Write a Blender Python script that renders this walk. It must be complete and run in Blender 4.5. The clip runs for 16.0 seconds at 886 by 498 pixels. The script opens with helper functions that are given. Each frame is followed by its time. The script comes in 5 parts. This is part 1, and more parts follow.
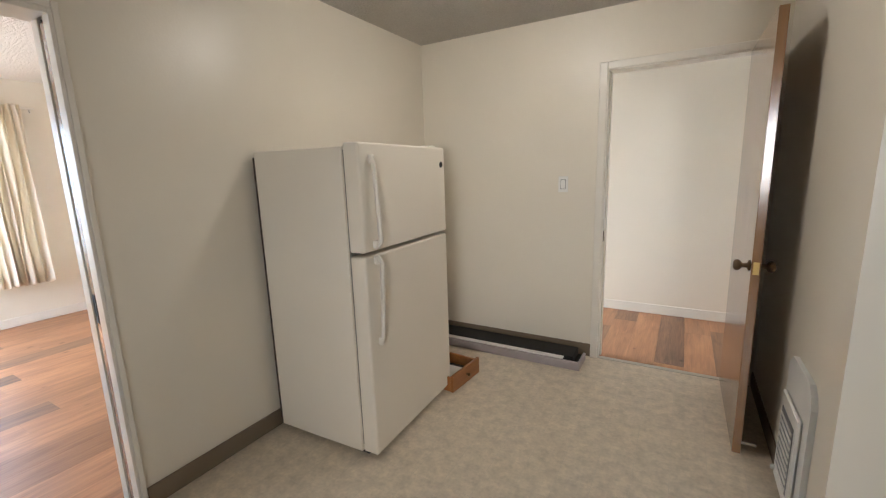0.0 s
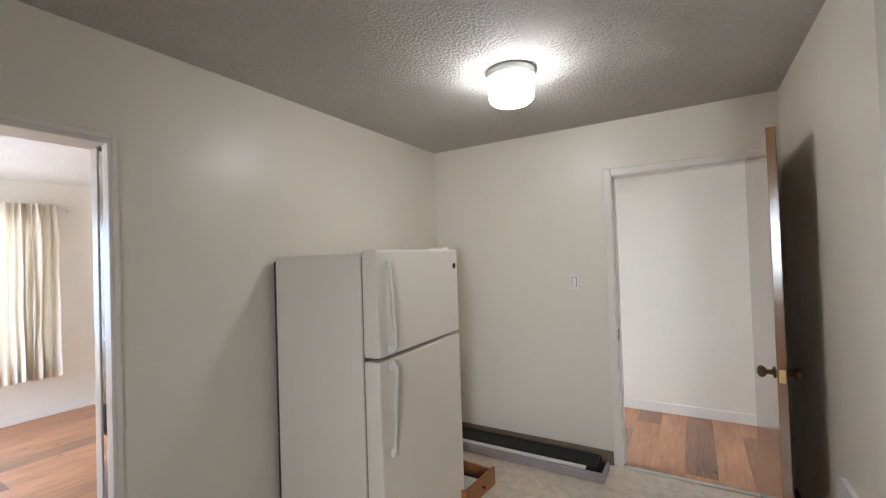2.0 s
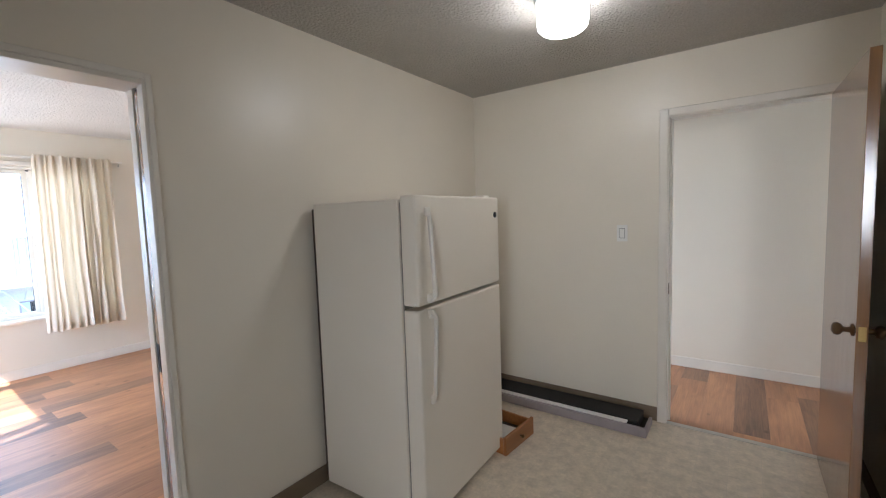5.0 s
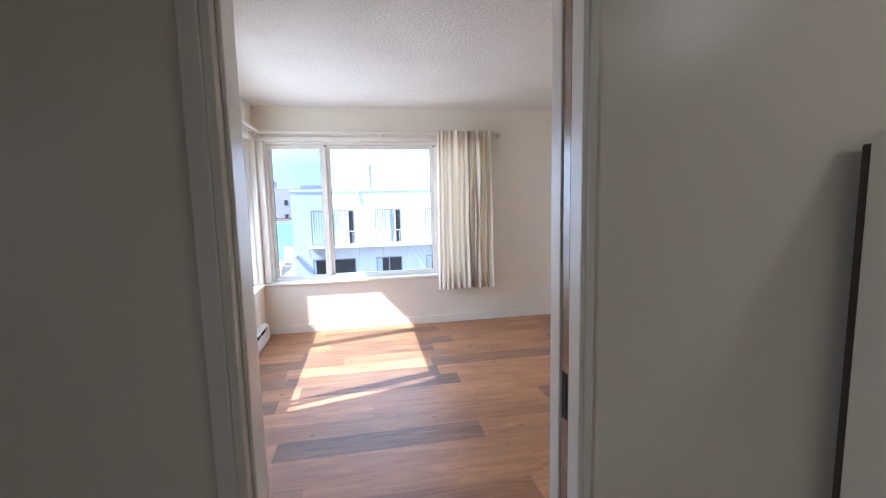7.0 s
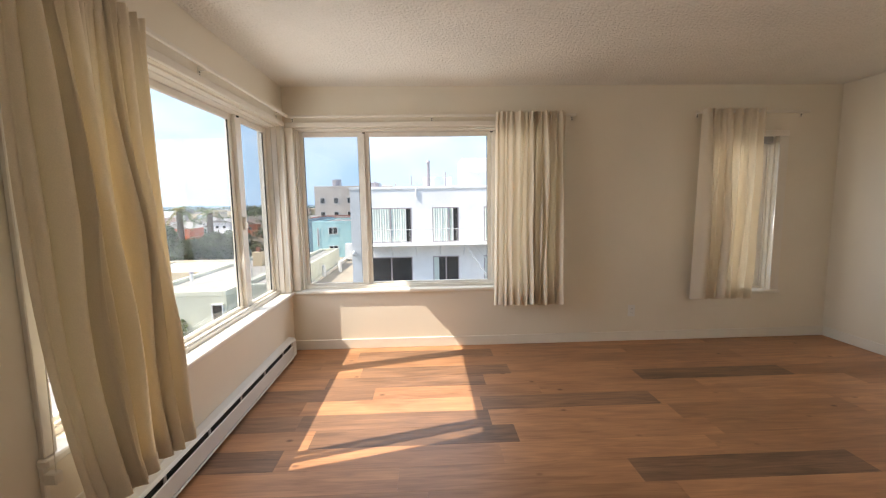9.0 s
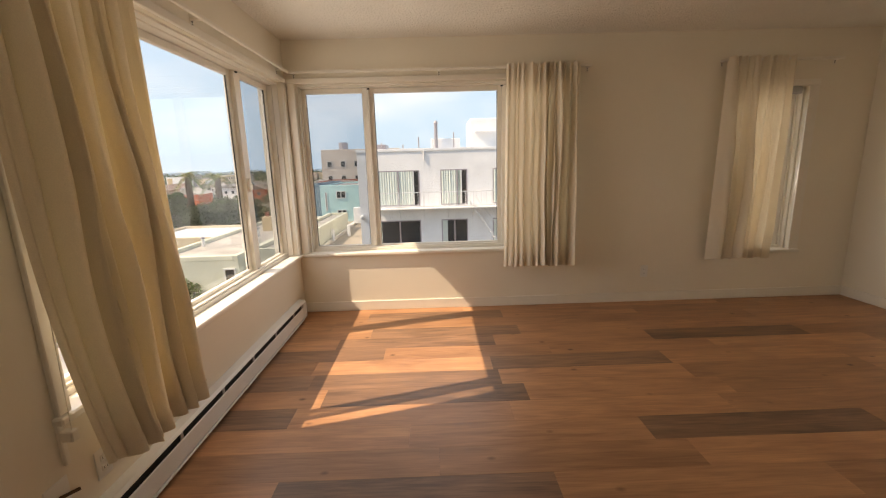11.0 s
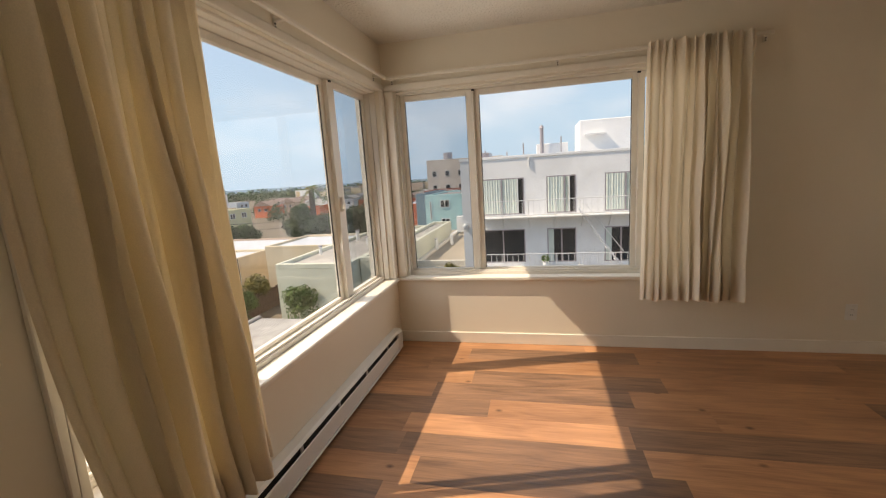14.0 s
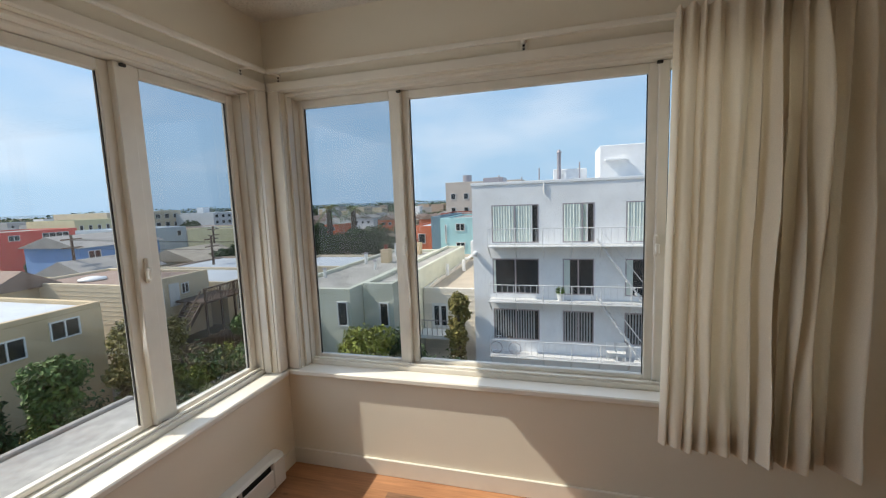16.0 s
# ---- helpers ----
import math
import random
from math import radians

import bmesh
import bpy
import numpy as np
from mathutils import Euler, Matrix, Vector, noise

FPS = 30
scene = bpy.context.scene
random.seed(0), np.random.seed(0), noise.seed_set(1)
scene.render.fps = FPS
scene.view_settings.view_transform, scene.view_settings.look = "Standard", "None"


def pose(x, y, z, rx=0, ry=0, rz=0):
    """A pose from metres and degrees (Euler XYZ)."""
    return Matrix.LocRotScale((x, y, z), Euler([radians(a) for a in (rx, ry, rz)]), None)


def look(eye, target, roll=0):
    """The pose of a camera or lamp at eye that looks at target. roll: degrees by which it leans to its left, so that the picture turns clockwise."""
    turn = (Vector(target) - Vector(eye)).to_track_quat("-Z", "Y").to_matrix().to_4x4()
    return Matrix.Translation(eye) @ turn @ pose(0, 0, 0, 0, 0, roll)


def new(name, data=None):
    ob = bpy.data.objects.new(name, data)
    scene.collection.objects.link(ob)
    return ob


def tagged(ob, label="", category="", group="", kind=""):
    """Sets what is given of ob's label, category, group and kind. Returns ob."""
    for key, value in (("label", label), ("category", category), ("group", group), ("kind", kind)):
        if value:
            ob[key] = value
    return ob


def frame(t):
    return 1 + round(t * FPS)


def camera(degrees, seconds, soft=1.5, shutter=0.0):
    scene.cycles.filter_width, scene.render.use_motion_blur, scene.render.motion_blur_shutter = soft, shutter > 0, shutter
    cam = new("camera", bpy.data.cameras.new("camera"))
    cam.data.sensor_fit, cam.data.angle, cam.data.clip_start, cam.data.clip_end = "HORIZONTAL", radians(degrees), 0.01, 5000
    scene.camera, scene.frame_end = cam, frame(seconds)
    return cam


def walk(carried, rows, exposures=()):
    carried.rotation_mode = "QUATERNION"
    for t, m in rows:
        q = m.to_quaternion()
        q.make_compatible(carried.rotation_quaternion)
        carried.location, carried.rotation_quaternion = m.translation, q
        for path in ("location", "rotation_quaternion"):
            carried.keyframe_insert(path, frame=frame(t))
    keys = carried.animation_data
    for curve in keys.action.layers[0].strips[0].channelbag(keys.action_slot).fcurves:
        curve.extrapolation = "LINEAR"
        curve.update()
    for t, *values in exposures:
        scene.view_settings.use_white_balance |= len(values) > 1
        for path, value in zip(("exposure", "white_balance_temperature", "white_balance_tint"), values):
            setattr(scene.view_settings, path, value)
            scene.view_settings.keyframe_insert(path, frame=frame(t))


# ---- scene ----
cam = camera(93.5, 16.0, soft=1.2)
PATH = [
    (0, (0.022, -0.053, 1.423), (-0.964, 1.647, 1.055), -1.8),
    (0.5, (0.014, -0.066, 1.478), (-0.982, 1.664, 1.343), -2.1),
    (1, (0.017, -0.089, 1.532), (-0.994, 1.636, 1.591), -1.5),
    (1.5, (0.015, -0.091, 1.524), (-1.003, 1.629, 1.586), -1.9),
    (2, (0.012, -0.086, 1.517), (-1.015, 1.629, 1.554), -1.9),
    (2.5, (0.011, -0.079, 1.514), (-1.017, 1.636, 1.52), -1.9),
    (3, (0.008, -0.075, 1.506), (-1.019, 1.641, 1.494), -1.8),
    (3.2, (0.01, -0.073, 1.51), (-1.016, 1.644, 1.487), -1.8),
    (5.3, (-0.098, -0.023, 1.446), (-1.352, 1.521, 1.234), -1.8),
    (5.5, (-0.151, -0.024, 1.434), (-1.514, 1.419, 1.193), -2.2),
    (5.8, (-0.278, 0.014, 1.448), (-1.848, 1.214, 1.141), -2.6),
    (6, (-0.408, 0.053, 1.415), (-2.115, 1.06, 1.143), -2.6),
    (6.5, (-0.732, 0.107, 1.389), (-2.654, 0.604, 1.144), -1.3),
    (7, (-1.079, 0.17, 1.404), (-3.034, 0.527, 1.181), -1.3),
    (7.5, (-1.425, 0.222, 1.335), (-3.406, 0.311, 1.07), 0.6),
    (8, (-1.718, 0.268, 1.378), (-3.692, 0.368, 1.073), -1.4),
    (8.5, (-1.823, 0.319, 1.398), (-3.811, 0.383, 1.187), -0.9),
    (10.8, (-1.935, 0.346, 1.349), (-3.896, 0.465, 0.973), -1.6),
    (11, (-1.933, 0.332, 1.361), (-3.893, 0.363, 0.964), -1.6),
    (11.5, (-1.941, 0.323, 1.344), (-3.892, 0.219, 0.915), -1.8),
    (12, (-1.956, 0.307, 1.34), (-3.889, 0.162, 0.847), -1.6),
    (12.5, (-1.955, 0.32, 1.331), (-3.876, 0.101, 0.82), -1.6),
    (13, (-2.0, 0.297, 1.331), (-3.916, -0.023, 0.854), -1.9),
    (13.5, (-2.196, 0.282, 1.369), (-4.101, -0.17, 0.96), -3.1),
    (14, (-2.502, 0.243, 1.393), (-4.42, -0.208, 1.052), -3.6),
    (14.5, (-2.824, 0.323, 1.414), (-4.751, -0.116, 1.11), -3.0),
    (15, (-3.16, 0.393, 1.429), (-5.091, -0.047, 1.153), -2.5),
    (15.5, (-3.509, 0.46, 1.466), (-5.434, -0.021, 1.212), -2.1),
    (16, (-3.842, 0.552, 1.492), (-5.752, 0.01, 1.256), -2.1),
]
EXPOSURES = [(0, 2.95, 5800, 11), (1.0, 2.92, 5400, 11), (3.2, 2.95, 5250, 11), (5.5, 2.5, 5400, 12), (6.3, 2.35, 5500, 14), (7, 2.0, 5250, 13), (7.5, 1.85, 5250, 13), (8.0, 1.78, 5900, 12), (8.7, 1.48, 6600, 12),
             (10.8, 0.92, 8400, 17), (13, 0.88, 8400, 17), (14.5, 0.48, 7500, 13), (16, 0.4, 6500, 8)]
walk(cam, [(t, look(eye, target, roll)) for t, eye, target, roll in PATH], EXPOSURES)

# ---- world, sun ----
SUN_WAY = Vector((-0.242, 0.87, -1.0)).normalized()
world = bpy.data.worlds.new("World")
scene.world = world
world.use_nodes = True
wn, wl = world.node_tree.nodes, world.node_tree.links
wn.clear()
sky = wn.new("ShaderNodeTexSky")
sky.sky_type, sky.sun_disc = "NISHITA", False
sky.sun_elevation = math.asin(-SUN_WAY.z)
sky.sun_rotation = math.atan2(-SUN_WAY.x, -SUN_WAY.y)
sky.air_density, sky.dust_density, sky.ozone_density = 1.0, 0.6, 1.5
tc = wn.new("ShaderNodeTexCoord")
mp = wn.new("ShaderNodeMapping")
mp.inputs["Scale"].default_value = (1.6, 1.6, 5.0)
mp.inputs["Rotation"].default_value = (0.15, 0.1, 0.6)
cl = wn.new("ShaderNodeTexNoise")
cl.inputs["Scale"].default_value, cl.inputs["Detail"].default_value, cl.inputs["Roughness"].default_value = 1.7, 7, 0.55
cr = wn.new("ShaderNodeValToRGB")
cr.color_ramp.elements[0].position, cr.color_ramp.elements[1].position = 0.47, 0.75
cr.color_ramp.elements[1].color = (0.62, 0.62, 0.62, 1)
mixc = wn.new("ShaderNodeMixRGB")
mixc.inputs["Color2"].default_value = (4.6, 5.1, 5.8, 1)
bg = wn.new("ShaderNodeBackground")
bg.inputs["Strength"].default_value = 0.138
wo = wn.new("ShaderNodeOutputWorld")
wl.new(tc.outputs["Generated"], mp.inputs["Vector"])
wl.new(mp.outputs["Vector"], cl.inputs["Vector"])
wl.new(cl.outputs["Fac"], cr.inputs["Fac"])
wl.new(cr.outputs["Color"], mixc.inputs["Fac"])
# pale haze that thickens towards the horizon, all the way round
sep, hz, hm = wn.new("ShaderNodeSeparateXYZ"), wn.new("ShaderNodeMapRange"), wn.new("ShaderNodeMixRGB")
hz.interpolation_type = "SMOOTHSTEP"
hz.inputs["From Min"].default_value, hz.inputs["From Max"].default_value = 0.0, 0.5
hz.inputs["To Min"].default_value, hz.inputs["To Max"].default_value = 0.95, 0.25
hm.inputs["Color2"].default_value = (2.3, 3.5, 4.9, 1)
wl.new(tc.outputs["Generated"], sep.inputs[0])
wl.new(sep.outputs["Z"], hz.inputs["Value"])
wl.new(hz.outputs["Result"], hm.inputs["Fac"])
wl.new(sky.outputs["Color"], hm.inputs["Color1"])
wl.new(hm.outputs["Color"], mixc.inputs["Color1"])
wl.new(mixc.outputs["Color"], bg.inputs["Color"])
wl.new(bg.outputs["Background"], wo.inputs["Surface"])

sun_data = bpy.data.lights.new("sun", "SUN")
sun_data.energy, sun_data.angle, sun_data.color = 3.4, radians(0.53), (1.0, 0.93, 0.82)
sun = new("sun", sun_data)
sun.rotation_mode = "QUATERNION"
sun.rotation_quaternion = SUN_WAY.to_track_quat("-Z", "Y")
sun.location = (3, -9, 12)

# skylight standing in the living room windows' openings; the kitchen lamp is added fill
def window_light(name, place, way, size_x, size_y, power, spread=170, colour=(0.9, 0.95, 1.0)):
    d = bpy.data.lights.new(name, "AREA")
    d.shape, d.size, d.size_y, d.energy, d.spread, d.color = "RECTANGLE", size_x, size_y, power, radians(spread), colour
    ob = new(name, d)
    ob.matrix_world = look(place, Vector(place) + Vector(way))


window_light("skylight_west", (-5.88, 0.35, 1.32), (1, 0, -0.15), 2.2, 1.35, 4.7)
window_light("skylight_south", (-4.48, -1.03, 1.32), (0, 1, -0.15), 2.3, 1.35, 7.5)
window_light("skylight_small", (-5.86, 3.59, 1.25), (1, 0.1, -0.1), 0.13, 1.2, 10, 60)
window_light("skylight_small_curtained", (-5.87, 3.27, 1.22), (1, 0, -0.05), 0.44, 1.3, 1.6)
# warm narrow fill light for the kitchen, in an added, unseen window
window_light("fill_light_kitchen", (1.3, -3.66, 1.55), (-0.35, 1, -0.12), 0.75, 1.0, 1.35, 52, (1.0, 0.92, 0.8))


# ---- materials ----
MATS = {}


def material(name, colour, rough=0.6, metal=0.0, vary=0.06, scale=4.0, grain=0.0, grain_scale=120.0, bump=0.0, bump_scale=150.0,
             island=False, obj_random=0.0, coat=0.0, spec=0.5):
    """Principled paint: two scales of noise in the colour, fine relief in the normal."""
    if name in MATS:
        return MATS[name]
    m = bpy.data.materials.new(name)
    m.use_nodes = True
    n, l = m.node_tree.nodes, m.node_tree.links
    p = n["Principled BSDF"]
    p.inputs["Roughness"].default_value, p.inputs["Metallic"].default_value = rough, metal
    p.inputs["Coat Weight"].default_value = coat
    p.inputs["Specular IOR Level"].default_value = spec
    co = n.new("ShaderNodeTexCoord")
    big = n.new("ShaderNodeTexNoise")
    big.inputs["Scale"].default_value, big.inputs["Detail"].default_value = scale, 5
    l.new(co.outputs["Object"], big.inputs["Vector"])
    hsv = n.new("ShaderNodeHueSaturation")
    hsv.inputs["Color"].default_value = (*colour, 1)
    mr = n.new("ShaderNodeMapRange")
    mr.inputs["To Min"].default_value, mr.inputs["To Max"].default_value = 1 - vary, 1 + vary
    mr.inputs["From Min"].default_value, mr.inputs["From Max"].default_value = 0.3, 0.7
    l.new(big.outputs["Fac"], mr.inputs["Value"])
    value = mr.outputs["Result"]
    if grain:
        fine = n.new("ShaderNodeTexNoise")
        fine.inputs["Scale"].default_value, fine.inputs["Detail"].default_value = grain_scale, 3
        l.new(co.outputs["Object"], fine.inputs["Vector"])
        gr = n.new("ShaderNodeMapRange")
        gr.inputs["From Min"].default_value, gr.inputs["From Max"].default_value = 0.3, 0.7
        gr.inputs["To Min"].default_value, gr.inputs["To Max"].default_value = 1 - grain, 1 + grain
        l.new(fine.outputs["Fac"], gr.inputs["Value"])
        mu = n.new("ShaderNodeMath")
        mu.operation = "MULTIPLY"
        l.new(value, mu.inputs[0])
        l.new(gr.outputs["Result"], mu.inputs[1])
        value = mu.outputs["Value"]
    if obj_random or island:
        src = n.new("ShaderNodeNewGeometry").outputs["Random Per Island"] if island else n.new("ShaderNodeObjectInfo").outputs["Random"]
        rr = n.new("ShaderNodeMapRange")
        amount = obj_random or 0.3
        rr.inputs["To Min"].default_value, rr.inputs["To Max"].default_value = 1 - amount, 1 + amount
        l.new(src, rr.inputs["Value"])
        mu = n.new("ShaderNodeMath")
        mu.operation = "MULTIPLY"
        l.new(value, mu.inputs[0])
        l.new(rr.outputs["Result"], mu.inputs[1])
        value = mu.outputs["Value"]
    l.new(value, hsv.inputs["Value"])
    l.new(hsv.outputs["Color"], p.inputs["Base Color"])
    if bump:
        bn = n.new("ShaderNodeTexNoise")
        bn.inputs["Scale"].default_value, bn.inputs["Detail"].default_value = bump_scale, 4
        l.new(co.outputs["Object"], bn.inputs["Vector"])
        bp = n.new("ShaderNodeBump")
        bp.inputs["Strength"].default_value, bp.inputs["Distance"].default_value = 1.0, bump
        l.new(bn.outputs["Fac"], bp.inputs["Height"])
        l.new(bp.outputs["Normal"], p.inputs["Normal"])
    MATS[name] = m
    return m


def wood(name, light, dark, rough=0.35, along="Y", fine=1.0, coat=0.0, knots=True, hair_amount=0.35):
    """Wood with long grain, streaks and knots; each board takes its own stretch of the tree."""
    m = bpy.data.materials.new(name)
    m.use_nodes = True
    n, l = m.node_tree.nodes, m.node_tree.links
    p = n["Principled BSDF"]
    p.inputs["Coat Weight"].default_value, p.inputs["Coat Roughness"].default_value = coat, 0.15
    co, oi = n.new("ShaderNodeTexCoord"), n.new("ShaderNodeObjectInfo")
    off = n.new("ShaderNodeVectorMath")
    off.operation = "MULTIPLY_ADD"
    l.new(oi.outputs["Random"], off.inputs[0])
    off.inputs[1].default_value = (37.0, 53.0, 19.0)
    l.new(co.outputs["Object"], off.inputs[2])
    ax = {"X": 0, "Y": 1, "Z": 2}[along]

    def noise_tex(stretch, scale, detail, distort=0.0):
        mpn = n.new("ShaderNodeMapping")
        sc = [scale, scale, scale]
        sc[ax] = scale / stretch
        mpn.inputs["Scale"].default_value = sc
        l.new(off.outputs[0], mpn.inputs["Vector"])
        t = n.new("ShaderNodeTexNoise")
        t.inputs["Scale"].default_value, t.inputs["Detail"].default_value, t.inputs["Distortion"].default_value = 1.0, detail, distort
        l.new(mpn.outputs["Vector"], t.inputs["Vector"])
        return t.outputs["Fac"]

    streak, hair, cloud = noise_tex(9, 22 * fine, 6, 1.2), noise_tex(30, 160 * fine, 3), noise_tex(3, 4 * fine, 3, 0.6)
    ramp = n.new("ShaderNodeValToRGB")
    ramp.color_ramp.elements[0].position, ramp.color_ramp.elements[1].position = 0.32, 0.68
    ramp.color_ramp.elements[0].color, ramp.color_ramp.elements[1].color = (*dark, 1), (*light, 1)
    add = n.new("ShaderNodeMath")
    add.operation = "MULTIPLY_ADD"
    l.new(hair, add.inputs[0])
    add.inputs[1].default_value = hair_amount
    ad2 = n.new("ShaderNodeMath")
    ad2.operation = "MULTIPLY_ADD"
    l.new(cloud, ad2.inputs[0])
    ad2.inputs[1].default_value = 0.5
    ad3 = n.new("ShaderNodeMath")
    ad3.operation = "MULTIPLY_ADD"
    l.new(streak, ad3.inputs[0])
    ad3.inputs[1].default_value, ad3.inputs[2].default_value = 0.6, -0.06 - hair_amount / 2
    l.new(ad3.outputs[0], ad2.inputs[2])
    l.new(ad2.outputs[0], add.inputs[2])
    l.new(add.outputs[0], ramp.inputs["Fac"])
    colour = ramp.outputs["Color"]
    if knots:
        mk = n.new("ShaderNodeMapping")
        sk = [7.0, 7.0, 7.0]
        sk[ax] = 4.6
        mk.inputs["Scale"].default_value = sk
        l.new(off.outputs[0], mk.inputs["Vector"])
        vo = n.new("ShaderNodeTexVoronoi")
        vo.inputs["Scale"].default_value = 1.0
        l.new(mk.outputs["Vector"], vo.inputs["Vector"])
        kr = n.new("ShaderNodeValToRGB")
        kr.color_ramp.elements[0].position, kr.color_ramp.elements[1].position = 0.025, 0.13
        kr.color_ramp.elements[0].color, kr.color_ramp.elements[1].color = (0.2, 0.16, 0.14, 1), (1, 1, 1, 1)
        l.new(vo.outputs["Distance"], kr.inputs["Fac"])
        mx = n.new("ShaderNodeMixRGB")
        mx.blend_type, mx.inputs["Fac"].default_value = "MULTIPLY", 0.8
        l.new(colour, mx.inputs["Color1"])
        l.new(kr.outputs["Color"], mx.inputs["Color2"])
        some = n.new("ShaderNodeMapRange")
        some.inputs["From Min"].default_value, some.inputs["From Max"].default_value = 0.46, 0.6
        some.inputs["To Min"].default_value, some.inputs["To Max"].default_value = 0.05, 0.85
        l.new(vo.outputs["Color"], some.inputs["Value"])
        l.new(some.outputs["Result"], mx.inputs["Fac"])
        colour = mx.outputs["Color"]
    hsv = n.new("ShaderNodeHueSaturation")
    rr = n.new("ShaderNodeMapRange")
    rr.inputs["To Min"].default_value, rr.inputs["To Max"].default_value = 0.82, 1.12
    l.new(oi.outputs["Random"], rr.inputs["Value"])
    l.new(rr.outputs["Result"], hsv.inputs["Value"])
    l.new(colour, hsv.inputs["Color"])
    l.new(hsv.outputs["Color"], p.inputs["Base Color"])
    p.inputs["Specular IOR Level"].default_value = 0.5
    ro = n.new("ShaderNodeMapRange")
    ro.inputs["To Min"].default_value, ro.inputs["To Max"].default_value = rough - 0.07, rough + 0.1
    l.new(streak, ro.inputs["Value"])
    l.new(ro.outputs["Result"], p.inputs["Roughness"])
    bp = n.new("ShaderNodeBump")
    bp.inputs["Strength"].default_value, bp.inputs["Distance"].default_value = 0.25, 0.0006
    l.new(hair, bp.inputs["Height"])
    l.new(bp.outputs["Normal"], p.inputs["Normal"])
    MATS[name] = m
    return m


def glass(name, tint=(1, 1, 1), gloss_rough=0.0):
    """Window pane: clear with a mirror-like gloss by Fresnel."""
    m = bpy.data.materials.new(name)
    m.use_nodes = True
    n, l = m.node_tree.nodes, m.node_tree.links
    n.clear()
    tr, gl, lw, mx, out = (n.new("ShaderNode" + k) for k in ("BsdfTransparent", "BsdfGlossy", "LayerWeight", "MixShader", "OutputMaterial"))
    tr.inputs["Color"].default_value = (*tint, 1)
    gl.inputs["Roughness"].default_value = gloss_rough
    pw, ma = n.new("ShaderNodeMath"), n.new("ShaderNodeMath")
    pw.operation, ma.operation = "POWER", "MULTIPLY_ADD"
    pw.inputs[1].default_value, ma.inputs[1].default_value, ma.inputs[2].default_value = 5.0, 0.9, 0.03
    l.new(lw.outputs["Facing"], pw.inputs[0])
    l.new(pw.outputs[0], ma.inputs[0])
    l.new(ma.outputs[0], mx.inputs[0])
    l.new(tr.outputs[0], mx.inputs[1])
    l.new(gl.outputs[0], mx.inputs[2])
    l.new(mx.outputs[0], out.inputs["Surface"])
    return m


def cloth(name, colour, through_light=0.35, warm=(1, 0.93, 0.78)):
    m = bpy.data.materials.new(name)
    m.use_nodes = True
    n, l = m.node_tree.nodes, m.node_tree.links
    n.clear()
    co, wv, hs, bp = (n.new("ShaderNode" + k) for k in ("TexCoord", "TexNoise", "HueSaturation", "Bump"))
    wv.inputs["Scale"].default_value, wv.inputs["Detail"].default_value = 260, 4
    l.new(co.outputs["Object"], wv.inputs["Vector"])
    mr = n.new("ShaderNodeMapRange")
    mr.inputs["To Min"].default_value, mr.inputs["To Max"].default_value = 0.88, 1.1
    l.new(wv.outputs["Fac"], mr.inputs["Value"])
    hs.inputs["Color"].default_value = (*colour, 1)
    l.new(mr.outputs["Result"], hs.inputs["Value"])
    bp.inputs["Distance"].default_value, bp.inputs["Strength"].default_value = 0.001, 0.4
    l.new(wv.outputs["Fac"], bp.inputs["Height"])
    di, tl, mx, out = (n.new("ShaderNode" + k) for k in ("BsdfDiffuse", "BsdfTranslucent", "MixShader", "OutputMaterial"))
    l.new(hs.outputs["Color"], di.inputs["Color"])
    tint = n.new("ShaderNodeMixRGB")
    tint.blend_type, tint.inputs["Fac"].default_value, tint.inputs["Color2"].default_value = "MULTIPLY", 1.0, (*warm, 1)
    l.new(hs.outputs["Color"], tint.inputs["Color1"])
    l.new(tint.outputs["Color"], tl.inputs["Color"])
    l.new(bp.outputs["Normal"], di.inputs["Normal"])
    mx.inputs[0].default_value = through_light
    l.new(di.outputs[0], mx.inputs[1])
    l.new(tl.outputs[0], mx.inputs[2])
    l.new(mx.outputs[0], out.inputs["Surface"])
    return m


def glow(name, colour, strength):
    m = bpy.data.materials.new(name)
    m.use_nodes = True
    p = m.node_tree.nodes["Principled BSDF"]
    p.inputs["Base Color"].default_value = (0.9, 0.9, 0.88, 1)
    p.inputs["Emission Color"].default_value = (*colour, 1)
    p.inputs["Emission Strength"].default_value = strength
    return m


WALL = material("wall_paint", (0.8, 0.735, 0.615), 0.34, vary=0.025, scale=1.5, bump=0.0004, bump_scale=90)
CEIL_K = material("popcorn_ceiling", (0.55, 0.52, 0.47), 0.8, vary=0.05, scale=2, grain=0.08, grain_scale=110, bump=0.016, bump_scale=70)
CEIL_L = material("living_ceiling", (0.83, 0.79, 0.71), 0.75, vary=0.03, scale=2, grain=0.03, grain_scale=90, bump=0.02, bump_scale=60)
TRIM = material("trim_paint", (0.81, 0.76, 0.67), 0.3, vary=0.03, scale=6, bump=0.0003, bump_scale=60)
VINYL_W = material("white_vinyl_frame", (0.79, 0.745, 0.66), 0.32, vary=0.04, scale=9, bump=0.0002)
PLANK = wood("oak_plank", (0.58, 0.295, 0.145), (0.32, 0.15, 0.072), 0.4, fine=0.9, hair_amount=0.3)
PLANK_D = wood("dark_plank", (0.36, 0.195, 0.11), (0.14, 0.075, 0.043), 0.42, fine=0.9, hair_amount=0.35)
DOORWOOD = wood("varnished_door", (0.27, 0.145, 0.06), (0.19, 0.095, 0.04), 0.16, along="Z", fine=0.7, coat=0.6, knots=False)
